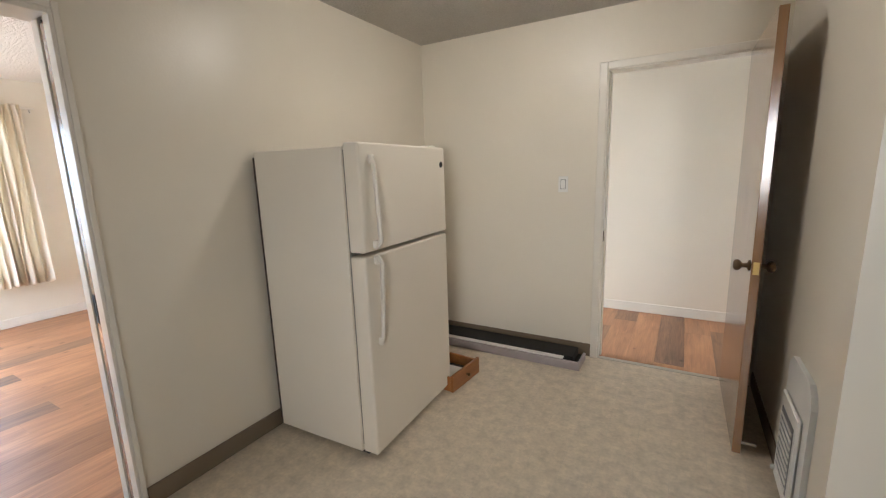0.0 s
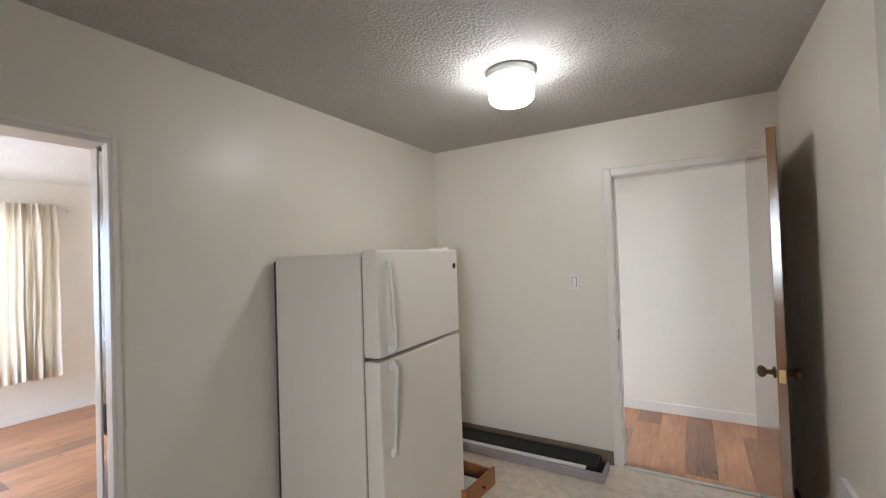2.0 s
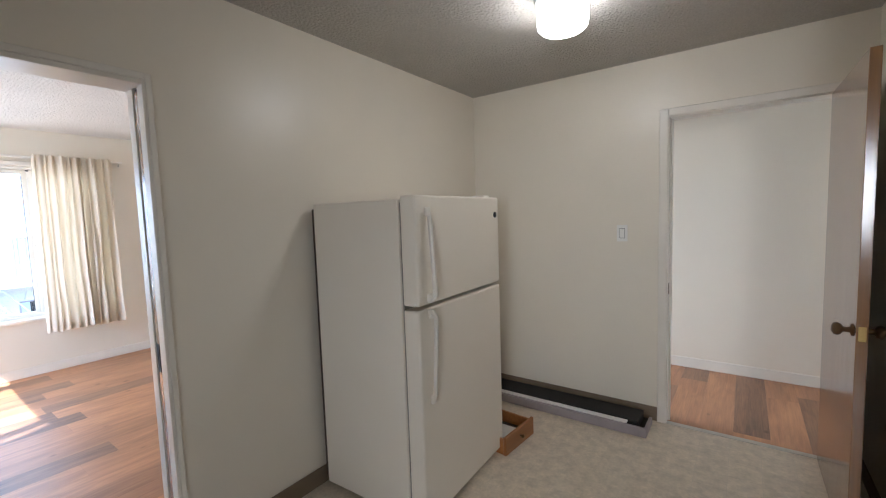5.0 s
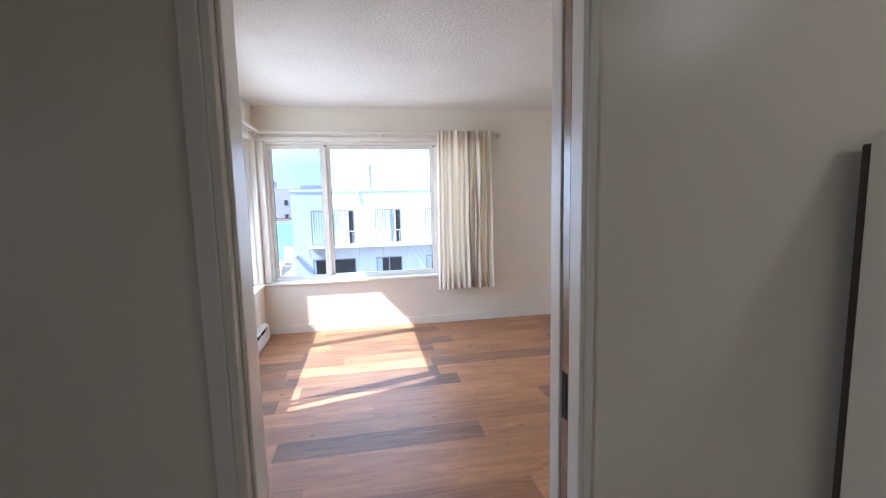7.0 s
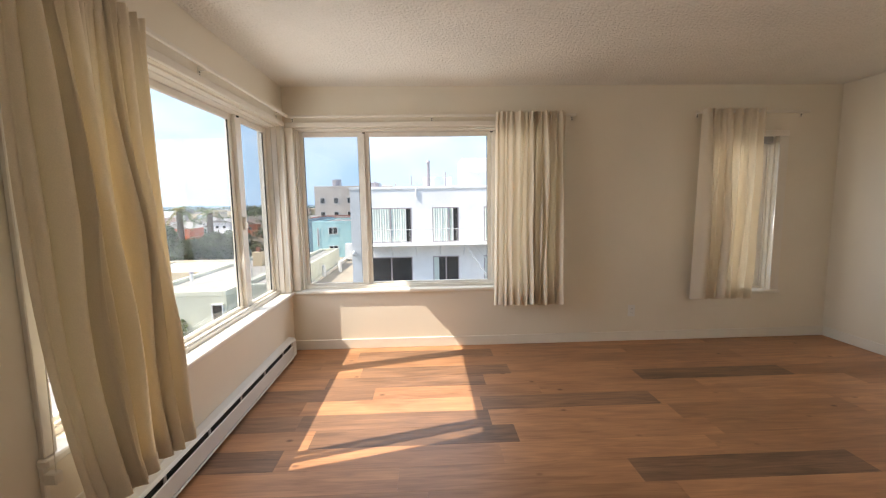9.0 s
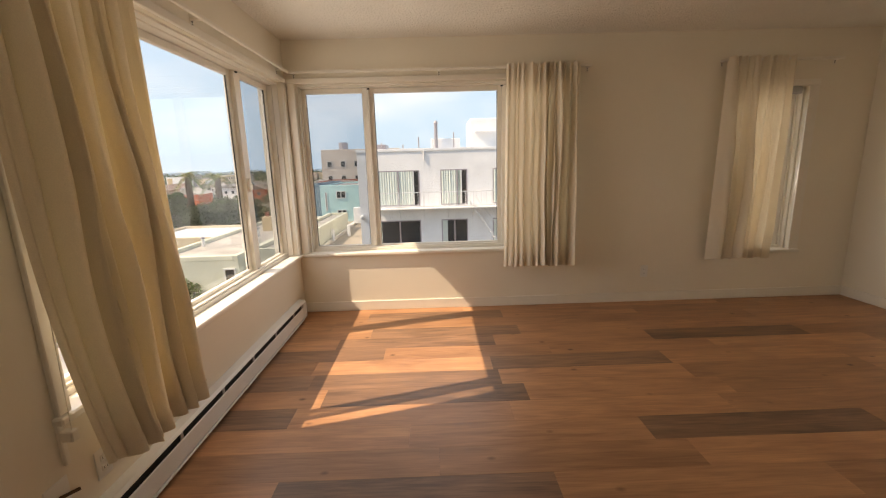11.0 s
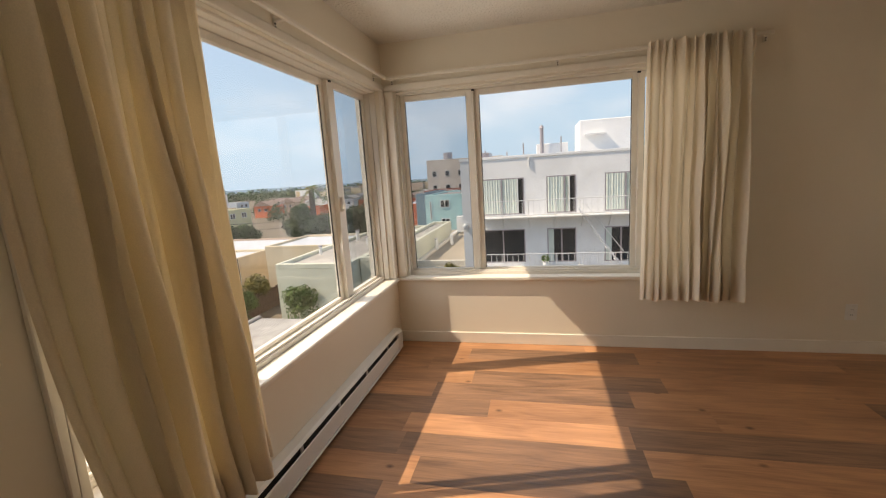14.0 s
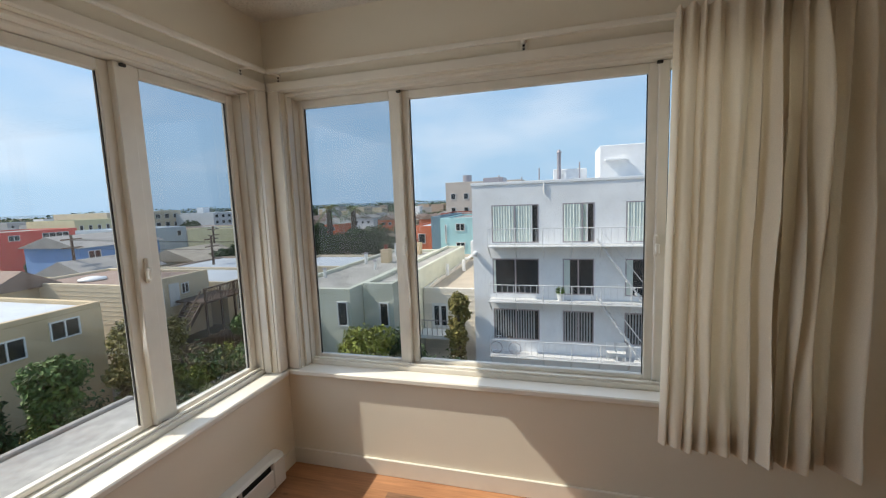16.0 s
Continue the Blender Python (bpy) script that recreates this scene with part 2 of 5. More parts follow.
DRAWERWOOD = wood("orange_wood", (0.5, 0.22, 0.07), (0.36, 0.14, 0.04), 0.35, along="Y", knots=False)
COVE = material("rubber_cove", (0.2, 0.15, 0.1), 0.5, vary=0.08, scale=5, bump=0.0004)
FRIDGE = material("fridge_enamel", (0.82, 0.755, 0.64), 0.38, vary=0.02, scale=2, bump=0.0004, bump_scale=420)
FRIDGE_H = material("fridge_plastic", (0.8, 0.75, 0.66), 0.3, vary=0.02)
# near black, for dark parts and for the shade inside gaps
DARK = material("dark_parts_and_gap_shade", (0.03, 0.028, 0.025), 0.7, vary=0.2)
BLACKM = material("black_metal", (0.014, 0.013, 0.012), 0.75, vary=0.2, scale=20, grain=0.2)
GREYM = material("grey_sheet_metal", (0.4, 0.36, 0.37), 0.4, metal=0.4, vary=0.08, scale=6)
WHITEM = material("white_enamel", (0.8, 0.79, 0.75), 0.3, vary=0.03, scale=5)
PLATE = material("ivory_plastic", (0.82, 0.8, 0.75), 0.35, vary=0.02)
BRASS = material("aged_brass", (0.14, 0.09, 0.05), 0.32, metal=0.9, vary=0.15, scale=30)
STEEL = material("steel", (0.55, 0.54, 0.52), 0.3, metal=0.9, vary=0.05)
PAPER = material("paper", (0.75, 0.74, 0.7), 0.8, vary=0.05)
GLASS = glass("clear_glass")
SCREEN = glass("screen_glass", (0.78, 0.8, 0.82))
CURTAIN = cloth("cream_curtain", (0.84, 0.755, 0.62), 0.18)
CURTAIN_S = cloth("golden_cream_curtain", (0.85, 0.765, 0.62), 0.055, (1, 0.84, 0.5))
LAMPGLOW = glow("lamp_glass", (1.0, 0.9, 0.76), 4.4)


# ---- mesh helpers ----
ORIGIN = {}


def thing(name, base=(0, 0, 0), label="", category="", group="", kind="", turn=0.0):
    ob = new(name)
    ob.empty_display_size = 0.1
    ob.location = base
    ob.rotation_euler = (0, 0, radians(turn))
    ORIGIN[ob.name] = Vector(base)
    return tagged(ob, label, category, group, kind)


def part(name, bm, mat, parent=None, label="", smooth=False, local=False):
    """Links a bmesh, given in world places (or the parent's own, if local), as one mesh under its parent."""
    me = bpy.data.meshes.new(name)
    if parent is not None and not local:
        bmesh.ops.translate(bm, verts=bm.verts, vec=-ORIGIN.get(parent.name, Vector()))
    bmesh.ops.recalc_face_normals(bm, faces=bm.faces)
    bm.to_mesh(me)
    bm.free()
    if smooth:
        for f in me.polygons:
            f.use_smooth = True
    me.materials.append(mat)
    ob = new(name, me)
    if parent is not None:
        ob.parent = parent
        ORIGIN[ob.name] = ORIGIN.get(parent.name, Vector())
    return tagged(ob, label)


def put_box(bm, lo, hi, bevel=0.0, seg=1, m=None):
    made = bmesh.ops.create_cube(bm, size=1.0)["verts"]
    lo, hi = Vector(lo), Vector(hi)
    mid, size = (lo + hi) / 2, hi - lo
    for v in made:
        v.co = Vector((v.co.x * size.x, v.co.y * size.y, v.co.z * size.z)) + mid
    if bevel:
        edges = list({e for v in made for e in v.link_edges})
        res = bmesh.ops.bevel(bm, geom=edges, offset=bevel, segments=seg, profile=0.5, affect="EDGES")
        made = list({v for f in res["faces"] for v in f.verts} | {v for v in made if v.is_valid})
    if m is not None:
        bmesh.ops.transform(bm, matrix=m, verts=[v for v in made if v.is_valid])
    return bm


def box(lo, hi, bevel=0.0, seg=1, m=None):
    return put_box(bmesh.new(), lo, hi, bevel, seg, m)


def put_rod(bm, a, b, r0, r1=None, n=10):
    a, b = Vector(a), Vector(b)
    d = b - a
    m = Matrix.Translation((a + b) / 2) @ d.to_track_quat("Z", "Y").to_matrix().to_4x4()
    bmesh.ops.create_cone(bm, cap_ends=True, segments=n, radius1=r0, radius2=r0 if r1 is None else r1, depth=d.length, matrix=m)
    return bm


def rod(a, b, r0, r1=None, n=10):
    return put_rod(bmesh.new(), a, b, r0, r1, n)


def lathe(profile, m=Matrix(), n=28):
    """A turned body: profile of (radius, height)."""
    bm = bmesh.new()
    rings = []
    for r, h in profile:
        rings.append([bm.verts.new(m @ Vector((r * math.cos(2 * math.pi * i / n), r * math.sin(2 * math.pi * i / n), h))) for i in range(n)])
    for a, b in zip(rings, rings[1:]):
        for i in range(n):
            bm.faces.new((a[i], a[(i + 1) % n], b[(i + 1) % n], b[i]))
    bm.faces.new(rings[0][::-1])
    bm.faces.new(rings[-1])
    return bm


def slab_with_holes(axis, a0, a1, u0, u1, z0, z1, holes):
    """A wall between a0 and a1 of its thickness axis, with rectangular holes (u0, u1, z0, z1) cut through it."""
    us = sorted({u0, u1, *[h[0] for h in holes], *[h[1] for h in holes]})
    zs = sorted({z0, z1, *[h[2] for h in holes], *[h[3] for h in holes]})
    us, zs = [u for u in us if u0 <= u <= u1], [z for z in zs if z0 <= z <= z1]

    def solid(i, k):
        if not (0 <= i < len(us) - 1 and 0 <= k < len(zs) - 1):
            return False
        u, z = (us[i] + us[i + 1]) / 2, (zs[k] + zs[k + 1]) / 2
        return not any(h[0] < u < h[1] and h[2] < z < h[3] for h in holes)

    bm, verts = bmesh.new(), {}

    def v(i, k, a):
        key = (i, k, a)
        if key not in verts:
            u, z = us[i], zs[k]
            verts[key] = bm.verts.new((a, u, z) if axis == "x" else (u, a, z))
        return verts[key]

    for i in range(len(us) - 1):
        for k in range(len(zs) - 1):
            if not solid(i, k):
                continue
            for a in (a0, a1):
                bm.faces.new([v(i, k, a), v(i + 1, k, a), v(i + 1, k + 1, a), v(i, k + 1, a)])
            for di, dk, e in ((-1, 0, ((0, 0), (0, 1))), (1, 0, ((1, 0), (1, 1))), (0, -1, ((0, 0), (1, 0))), (0, 1, ((0, 1), (1, 1)))):
                if not solid(i + di, k + dk):
                    (p, q), (r, s) = e
                    bm.faces.new([v(i + p, k + q, a0), v(i + r, k + s, a0), v(i + r, k + s, a1), v(i + p, k + q, a1)])
    return bm


def structure(name, bm, mat, label, category="wall"):
    return tagged(part(name, bm, mat), label, category, kind="structure")


# ---- plan ----
XW, YS, YN = -5.8, -0.95, 4.3          # living room: west, south and north faces
XK0, XK1 = -2.065, -1.935              # wall between living room and kitchen
KN, KE, KR = 3.065, 0.48, 1.56         # kitchen: north face, east face, corner of the return
H = 2.44
OPEN_L, OPEN_R, OPEN_T = -0.088, 0.634, 2.0
D_L, D_R, D_T = -0.463, 0.344, 2.045
WIN_W = (-0.86, 1.56, 0.57, 2.08)
WIN_S = (-5.71, -3.25, 0.57, 2.08)
KS = -3.65
# opening of an unseen window, added to bring light into the kitchen
WIN_K_ADDED = (0.9, 1.7, 1.0, 2.1)
WIN_N = (3.02, 3.7, 0.475, 1.965)

structure("wall_west", slab_with_holes("x", XW - 0.2, XW, YS - 0.2, YN + 0.12, -0.2, H + 0.1, [WIN_W, WIN_N]), WALL, "cream painted living room wall with two windows")
structure("wall_south", slab_with_holes("y", YS - 0.2, YS, XW, XK0, -0.2, H + 0.1, [WIN_S]), WALL, "cream painted outer wall with a wide window")
structure("wall_north", box((XW, YN, -0.2), (1.9, YN + 0.12, H + 0.1)), WALL, "cream painted wall of living room and hall")
structure("wall_partition", slab_with_holes("x", XK0, XK1, KS, KN, -0.02, H + 0.05, [(OPEN_L - 0.02, OPEN_R + 0.03, -0.02, OPEN_T + 0.02)]), WALL,
          "cream painted wall with the doorway between kitchen and living room")
structure("wall_kitchen_north", slab_with_holes("y", KN, KN + 0.12, XK0, 1.9, -0.02, H + 0.05, [(D_L - 0.02, D_R + 0.02, -0.02, D_T + 0.02)]), WALL,
          "cream painted kitchen wall with the hall doorway")
structure("wall_kitchen_east", box((KE, KR, -0.02), (1.9, KN, H + 0.05)), WALL, "cream painted kitchen wall that ends in an outer corner")
structure("wall_kitchen_south", slab_with_holes("y", KS - 0.15, KS, XK0, 2.02, -0.2, H + 0.1, [WIN_K_ADDED]), WALL, "plain cream painted end wall with an added, unseen window")
structure("wall_east", box((1.9, KS, -0.2), (2.02, YN + 0.12, H + 0.1)), WALL, "plain cream painted end wall")
structure("ceiling_living", box((XW, YS, H), (XK0, YN, H + 0.1)), CEIL_L, "cream lightly textured living room ceiling", "ceiling")
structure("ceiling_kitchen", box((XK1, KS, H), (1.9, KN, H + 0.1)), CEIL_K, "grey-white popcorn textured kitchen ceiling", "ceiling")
structure("ceiling_hall", box((XK0, KN + 0.12, H), (1.9, YN, H + 0.1)), CEIL_L, "cream hall ceiling", "ceiling")
structure("subfloor_kitchen", box((XK0, KS - 0.15, -0.3), (2.02, YN + 0.12, -0.013)), DARK, "dark subfloor under the kitchen", "floor")
structure("subfloor", box((XW - 0.2, YS - 0.2, -0.3), (XK0, YN + 0.12, -0.012)), DARK, "dark subfloor under the boards", "floor")

# ---- windows ----
def at_west(u, d, z):
    return Vector((XW - d, u, z))


def at_south(u, d, z):
    return Vector((u, YS - d, z))


def between(place, u0, u1, d0, d1, z0, z1, bevel=0.0, bm=None):
    a, b = place(u0, d0, z0), place(u1, d1, z1)
    lo, hi = [min(p, q) for p, q in zip(a, b)], [max(p, q) for p, q in zip(a, b)]
    return put_box(bm or bmesh.new(), lo, hi, bevel)


def ring(place, u0, u1, z0, z1, d0, d1, w, bevel=0.003, bottom=None):
    """Four bars round a rectangle, butted end to end."""
    bm = bmesh.new()
    wb = w if bottom is None else bottom
    between(place, u0, u0 + w, d0, d1, z0, z1, bevel, bm)
    between(place, u1 - w, u1, d0, d1, z0, z1, bevel, bm)
    between(place, u0 + w, u1 - w, d0, d1, z1 - w, z1, bevel, bm)
    between(place, u0 + w, u1 - w, d0, d1, z0, z0 + wb, bevel, bm)
    return bm


def slider_window(name, place, opening, panes, base, label):
    """A sliding window: outer frame, track, sashes with a pane each, lock levers, and a screen on the narrow sashes."""
    u0, u1, z0, z1 = opening
    w = thing(name, base, label, "window", kind="structure")
    part("window_frame", ring(place, u0, u1, z0, z1, 0.075, 0.19, 0.022, bottom=0.028), VINYL_W, w)
    part("track", between(place, u0 + 0.022, u1 - 0.022, 0.085, 0.1, z0 + 0.028, z0 + 0.04, 0.002), VINYL_W, w)
    for i, (a, b, d, screened) in enumerate(panes):
        g0, g1 = 0.618, 2.012
        s = part("sash", ring(place, a - 0.042, b + 0.042, g0 - 0.02, g1 + 0.045, d, d + 0.032, 0.043, 0.004, 0.022), VINYL_W, w)
        for lo, hi in ((a - 0.001, a + 0.005), (b - 0.005, b + 0.001)):
            part("glazing_gasket", between(place, lo, hi, d + 0.012, d + 0.02, g0, g1), DARK, s)
        pane = part("pane", between(place, a, b, d + 0.014, d + 0.018, g0, g1), SCREEN if screened else GLASS, s)
        pane.visible_shadow = False
    return w


win_w = slider_window("window_west", at_west, WIN_W, [(-0.808, -0.298, 0.115, True), (-0.2, 0.931, 0.14, False), (1.01, 1.5, 0.115, False)],
                      (XW - 0.13, 0.35, 0.57), "wide white vinyl sliding window with three panes")
win_s = slider_window("window_south", at_south, WIN_S, [(-5.646, -5.187, 0.115, True), (-5.05, -3.92, 0.14, False), (-3.83, -3.3, 0.115, False)],
                      (-4.5, YS - 0.13, 0.57), "wide white vinyl sliding window with three panes")
part("mullion", between(at_west, -0.262, -0.236, 0.112, 0.168, 0.6, 2.056, 0.003), VINYL_W, win_w)
part("mullion", between(at_south, -5.15, -5.088, 0.112, 0.168, 0.6, 2.056, 0.003), VINYL_W, win_s)


def lever(place, u, z, parent):
    bm = between(place, u - 0.009, u + 0.009, 0.095, 0.115, z - 0.05, z + 0.05, 0.006)
    between(place, u - 0.005, u + 0.012, 0.08, 0.1, z - 0.035, z + 0.01, 0.004, bm)
    part("lock_lever", bm, VINYL_W, parent, "small white lock lever")
    part("catch", between(place, u - 0.012, u + 0.012, 0.1, 0.112, 2.04, 2.052, 0.002), DARK, parent, "small black catch")
    part("foot_catch", between(place, u - 0.015, u + 0.015, 0.09, 0.11, 0.598, 0.608, 0.002), DARK, parent, "small black catch")


lever(at_west, -0.24, 1.25, win_w)
lever(at_west, 0.968, 1.25, win_w)
lever(at_south, -5.12, 1.25, win_s)


def casing(name, place, u0, u1, z0, z1, left, right, head, label):
    """Flat boards round an opening with a small inner bead."""
    c = thing(name, place((u0 + u1) / 2, 0, z0), label, "window trim", kind="structure")
    part("side_board", between(place, u0 - left, u0 - 0.001, -0.02, -0.0005, z0, z1, 0.003), TRIM, c)
    part("side_board", between(place, u1 + 0.001, u1 + right, -0.02, -0.0005, z0, z1, 0.003), TRIM, c)
    part("head_board", between(place, u0 - left, u1 + right, -0.022, -0.0005, z1 + 0.001, z1 + head, 0.003), TRIM, c)
    for a, b in ((u0 + 0.0005, u0 + 0.0145), (u1 - 0.0145, u1 - 0.0005)):
        part("bead", between(place, a, b, 0.03, 0.074, z0, z1 - 0.0145, 0.002), TRIM, c)
    part("bead", between(place, u0 + 0.0005, u1 - 0.0005, 0.03, 0.074, z1 - 0.014, z1 - 0.0005, 0.002), TRIM, c)
    return c


casing("window_trim_west", at_west, WIN_W[0], WIN_W[1], WIN_W[2] + 0.006, WIN_W[3], 0.068, 0.06, 0.045, "cream painted flat window casing")
casing("window_trim_south", at_south, WIN_S[0], WIN_S[1], WIN_S[2] + 0.006, WIN_S[3], 0.068, 0.05, 0.045, "cream painted flat window casing")


def stool(name, place, u0, u1, z, label):
    bm = between(place, u0, u1, -0.035, 0.074, z - 0.03, z, 0.006)
    tagged(part(name, bm, TRIM), label, "window sill", kind="structure")


stool("window_sill_west", at_west, YS + 0.002, 1.62, 0.574, "white painted window stool catching the sun")
stool("window_sill_south", at_south, XW + 0.037, -3.19, 0.574, "white painted window stool catching the sun")

def at_kitchen_south(u, d, z):
    return Vector((u, KS - d, z))


# unseen window, added as an opening for the kitchen's fill light
win_k_added = thing("added_window_kitchen", (1.3, KS - 0.1, 1.0), "added unseen kitchen window with a plain white frame", "window", kind="structure")
part("window_frame", ring(at_kitchen_south, 0.9, 1.7, 1.0, 2.1, 0.05, 0.12, 0.05), VINYL_W, win_k_added)
p = part("pane", between(at_kitchen_south, 0.951, 1.649, 0.08, 0.084, 1.051, 2.049), GLASS, win_k_added)
p.visible_shadow = False

# unseen slab, added to keep direct sun out of the kitchen window
structure("eave", box((0.6, KS - 1.3, 2.2), (2.02, KS - 0.151, 2.3), 0.01), TRIM, "added unseen slab keeping the sun out of the kitchen window", "eave")

# small north-west window, a casement with a roller case on top
win_n = thing("window_small", (XW - 0.1, 3.36, 0.475), "narrow white casement window half behind a curtain", "window", kind="structure")
part("window_frame", ring(at_west, 3.02, 3.7, 0.475, 1.965, 0.07, 0.15, 0.03), VINYL_W, win_n)
s = part("sash", ring(at_west, 3.052, 3.668, 0.507, 1.933, 0.085, 0.12, 0.05, 0.004), VINYL_W, win_n)
p = part("pane", between(at_west, 3.1, 3.62, 0.1, 0.104, 0.556, 1.884), GLASS, s)
p.visible_shadow = False
for z in (0.95, 1.45):
    part("casement_latch", between(at_west, 3.6, 3.625, 0.06, 0.085, z - 0.05, z + 0.05, 0.006), VINYL_W, win_n)
part("blind_case", between(at_west, 3.06, 3.66, 0.005, 0.07, 1.9, 1.962, 0.006), material("grey_blind", (0.42, 0.41, 0.4), 0.5), win_n, "grey roller blind case")
casing("window_trim_small", at_west, 3.02, 3.7, 0.48, 1.965, 0.08, 0.09, 0.05, "cream painted casing of the narrow window")
stool("window_sill_small", at_west, 2.92, 3.8, 0.478, "white painted stool of the narrow window")

# ---- curtain rods and curtains ----
def traverse_rod(name, place, u0, u1, z, brackets, label):
    r = thing(name, place(u0, -0.05, z), label, "curtain rod")
    part("rail", between(place, u0, u1, -0.075, -0.055, z - 0.011, z + 0.011, 0.003), TRIM, r)
    for u in brackets:
        bm = between(place, u - 0.012, u + 0.012, -0.056, -0.001, z - 0.008, z + 0.006, 0.002)
        between(place, u - 0.014, u + 0.014, -0.005, -0.0005, z - 0.045, z + 0.02, 0.002, bm)
        b = part("bracket", bm, TRIM, r)
        for dz in (-0.035, -0.02):
            part("screw", between(place, u - 0.004, u + 0.004, -0.008, -0.005, z + dz, z + dz + 0.008), DARK, b)
    return r


traverse_rod("curtain_rod", at_west, -0.88, 1.72, 2.165, (-0.86, 0.4, 1.7), "thin white painted curtain rail above the window")
traverse_rod("curtain_rod", at_south, -5.72, -3.2, 2.165, (-5.62, -4.4, -3.22), "thin white painted curtain rail above the window")
traverse_rod("curtain_rod", at_west, 2.87, 3.93, 2.178, (2.89, 3.9), "short white curtain rail above the narrow window")


def curtain(name, place, u_of, z_top, z_bot, runs, seed, mat, label, off=None):
    """Hanging pleated cloth: pinched heading that falls into uneven folds. u_of(s, v): place along the wall; runs: (folds, width, depth)."""
    rnd = random.Random(seed)
    wide = [(w * rnd.uniform(0.45, 1.65), d * rnd.uniform(0.4, 1.45), rnd.uniform(-0.35, 0.35)) for count, w, d in runs for _ in range(count)]
    total, knots = sum(w for w, _, _ in wide), []
    start = 0.0
    for w, d, skew in wide:
        knots.append((start / total, w / total, d, skew))
        start += w
    nu, nv = len(wide) * 16, 40
    c = thing(name, place(u_of(0.5, 0), -0.06, z_bot), label, "curtain")

    def point(s, v):
        q = s + 0.06 * v * noise.noise(Vector((s * 4, v * 1.6, seed))) * min(1, s * 8, (1 - s) * 8)
        q = min(max(q, 0), 0.99999)
        k = max(i for i, kn in enumerate(knots) if kn[0] <= q)
        s0, w, d, skew = knots[k]
        t = min(max((q - s0) / w, 0), 1)
        tt = t + skew * t * (1 - t)
        ridge = math.sin(math.pi * min(max(tt, 0.0), 1.0)) ** 0.72
        ridge *= d * (0.45 + 0.6 * min(1, v * 2.2)) * (1 + 0.55 * noise.noise(Vector((k * 3.1, v * 2.2, seed))))
        crease = 0.12 * d * math.sin(3 * math.pi * tt) * noise.noise(Vector((k * 1.7, v * 4, seed + 9.0)))
        pinch = 0.022 * max(0, 1 - ((t - 0.5) / 0.2) ** 2) * math.exp(-v * 14)
        deep = 0.016 + max(ridge * (1 - 0.6 * math.exp(-v * 14)) + crease, 0) + pinch
        deep += 0.02 * v * noise.noise(Vector((s * 3, v * 2.0, seed)))
        z = z_top + (z_bot - z_top) * v + 0.006 * math.sin(k * 2.3) * v + 0.012 * ridge / 0.05 * v - 0.006 * math.exp(-v * 20) * math.cos(2 * math.pi * t)
        extra = off(s, v) if off else 0.0
        return place(u_of(s, v) + 0.12 * ridge + 0.35 * d * math.sin(2 * math.pi * tt) * skew, -0.05 - max(deep, 0.0) - extra, z)

    bm = bmesh.new()
    grid = [[bm.verts.new(point(i / nu, j / nv)) for i in range(nu + 1)] for j in range(nv + 1)]
    for j in range(nv):
        for i in range(nu):
            bm.faces.new((grid[j][i], grid[j][i + 1], grid[j + 1][i + 1], grid[j + 1][i]))
    part("cloth", bm, mat, c, smooth=True)
    for a, b in ((0.0, 0.045), (0.955, 1.0)):
        bm = bmesh.new()
        rows = [[bm.verts.new(point(i / nu, a + (b - a) * j / 3) + (place(0, -0.003, 0) - place(0, 0, 0))) for i in range(nu + 1)] for j in range(4)]
        for j in range(3):
            for i in range(nu):
                bm.faces.new((rows[j][i], rows[j][i + 1], rows[j + 1][i + 1], rows[j + 1][i]))
        part("heading" if a == 0 else "hem", bm, mat, c, smooth=True)
    return c


curtain("curtain", at_west, lambda s, v: 0.98 + (0.645 - 0.03 * min(1, v * 2)) * s - 0.02 * v * (1 - s), 2.187, 0.405, [(1, 1, 0.04), (2, 1.3, 0.045), (1, 2.2, 0.05), (2, 1.6, 0.09), (8, 0.95, 0.12), (1, 1.2, 0.05)], 3, CURTAIN,
        "cream pleated curtain drawn to the side of the window", off=lambda s, v: 0.02 * math.sin(math.pi * s))
curtain("curtain", at_west, lambda s, v: 2.9 + 0.61 * s - (0.035 + 0.02 * s) * v, 2.2, 0.415, [(1, 2.4, 0.09), (4, 0.8, 0.1), (2, 2, 0.05), (4, 1.5, 0.06)], 8, CURTAIN,
        "cream pleated curtain covering half the narrow window")
curtain("curtain", at_south, lambda s, v: -3.84 + (0.63 + 0.05 * math.sin(math.pi * v) - 0.08 * v * v) * s + 0.03 * math.sin(3 * v) * (1 - s), 2.187, 0.325, [(1, 1.5, 0.03), (2, 1.1, 0.06), (10, 0.85, 0.085), (2, 1.0, 0.075), (1, 1.3, 0.02)], 5, CURTAIN_S,
        "cream pleated curtain bunched beside the south window", off=lambda s, v: 0.03 * v * min(1, (1 - s) * 5) - 0.03 * max(0, s - 0.75) * 4 * (1 - v))
cord = thing("curtain_pull", (-3.19, YS + 0.03, 0.5), "white pull cord and tension bracket at the window", "curtain pull")
part("cord", rod((-3.2, YS + 0.05, 0.53), (-3.24, YS + 0.055, 2.15), 0.0018), TRIM, cord)
part("bracket", box((-3.215, YS + 0.0175, 0.49), (-3.185, YS + 0.06, 0.53), 0.004), TRIM, cord)
part("plate", box((-3.21, YS + 0.0005, 0.4), (-3.19, YS + 0.017, 0.55), 0.003), TRIM, cord)

# ---- doorway between kitchen and living room: jambs, casing, pocket door ----
dw = thing("door_frame_living", (XK1, 0.27, 0), "cream painted doorway with a pocket door slid into the wall", "door frame", kind="structure")
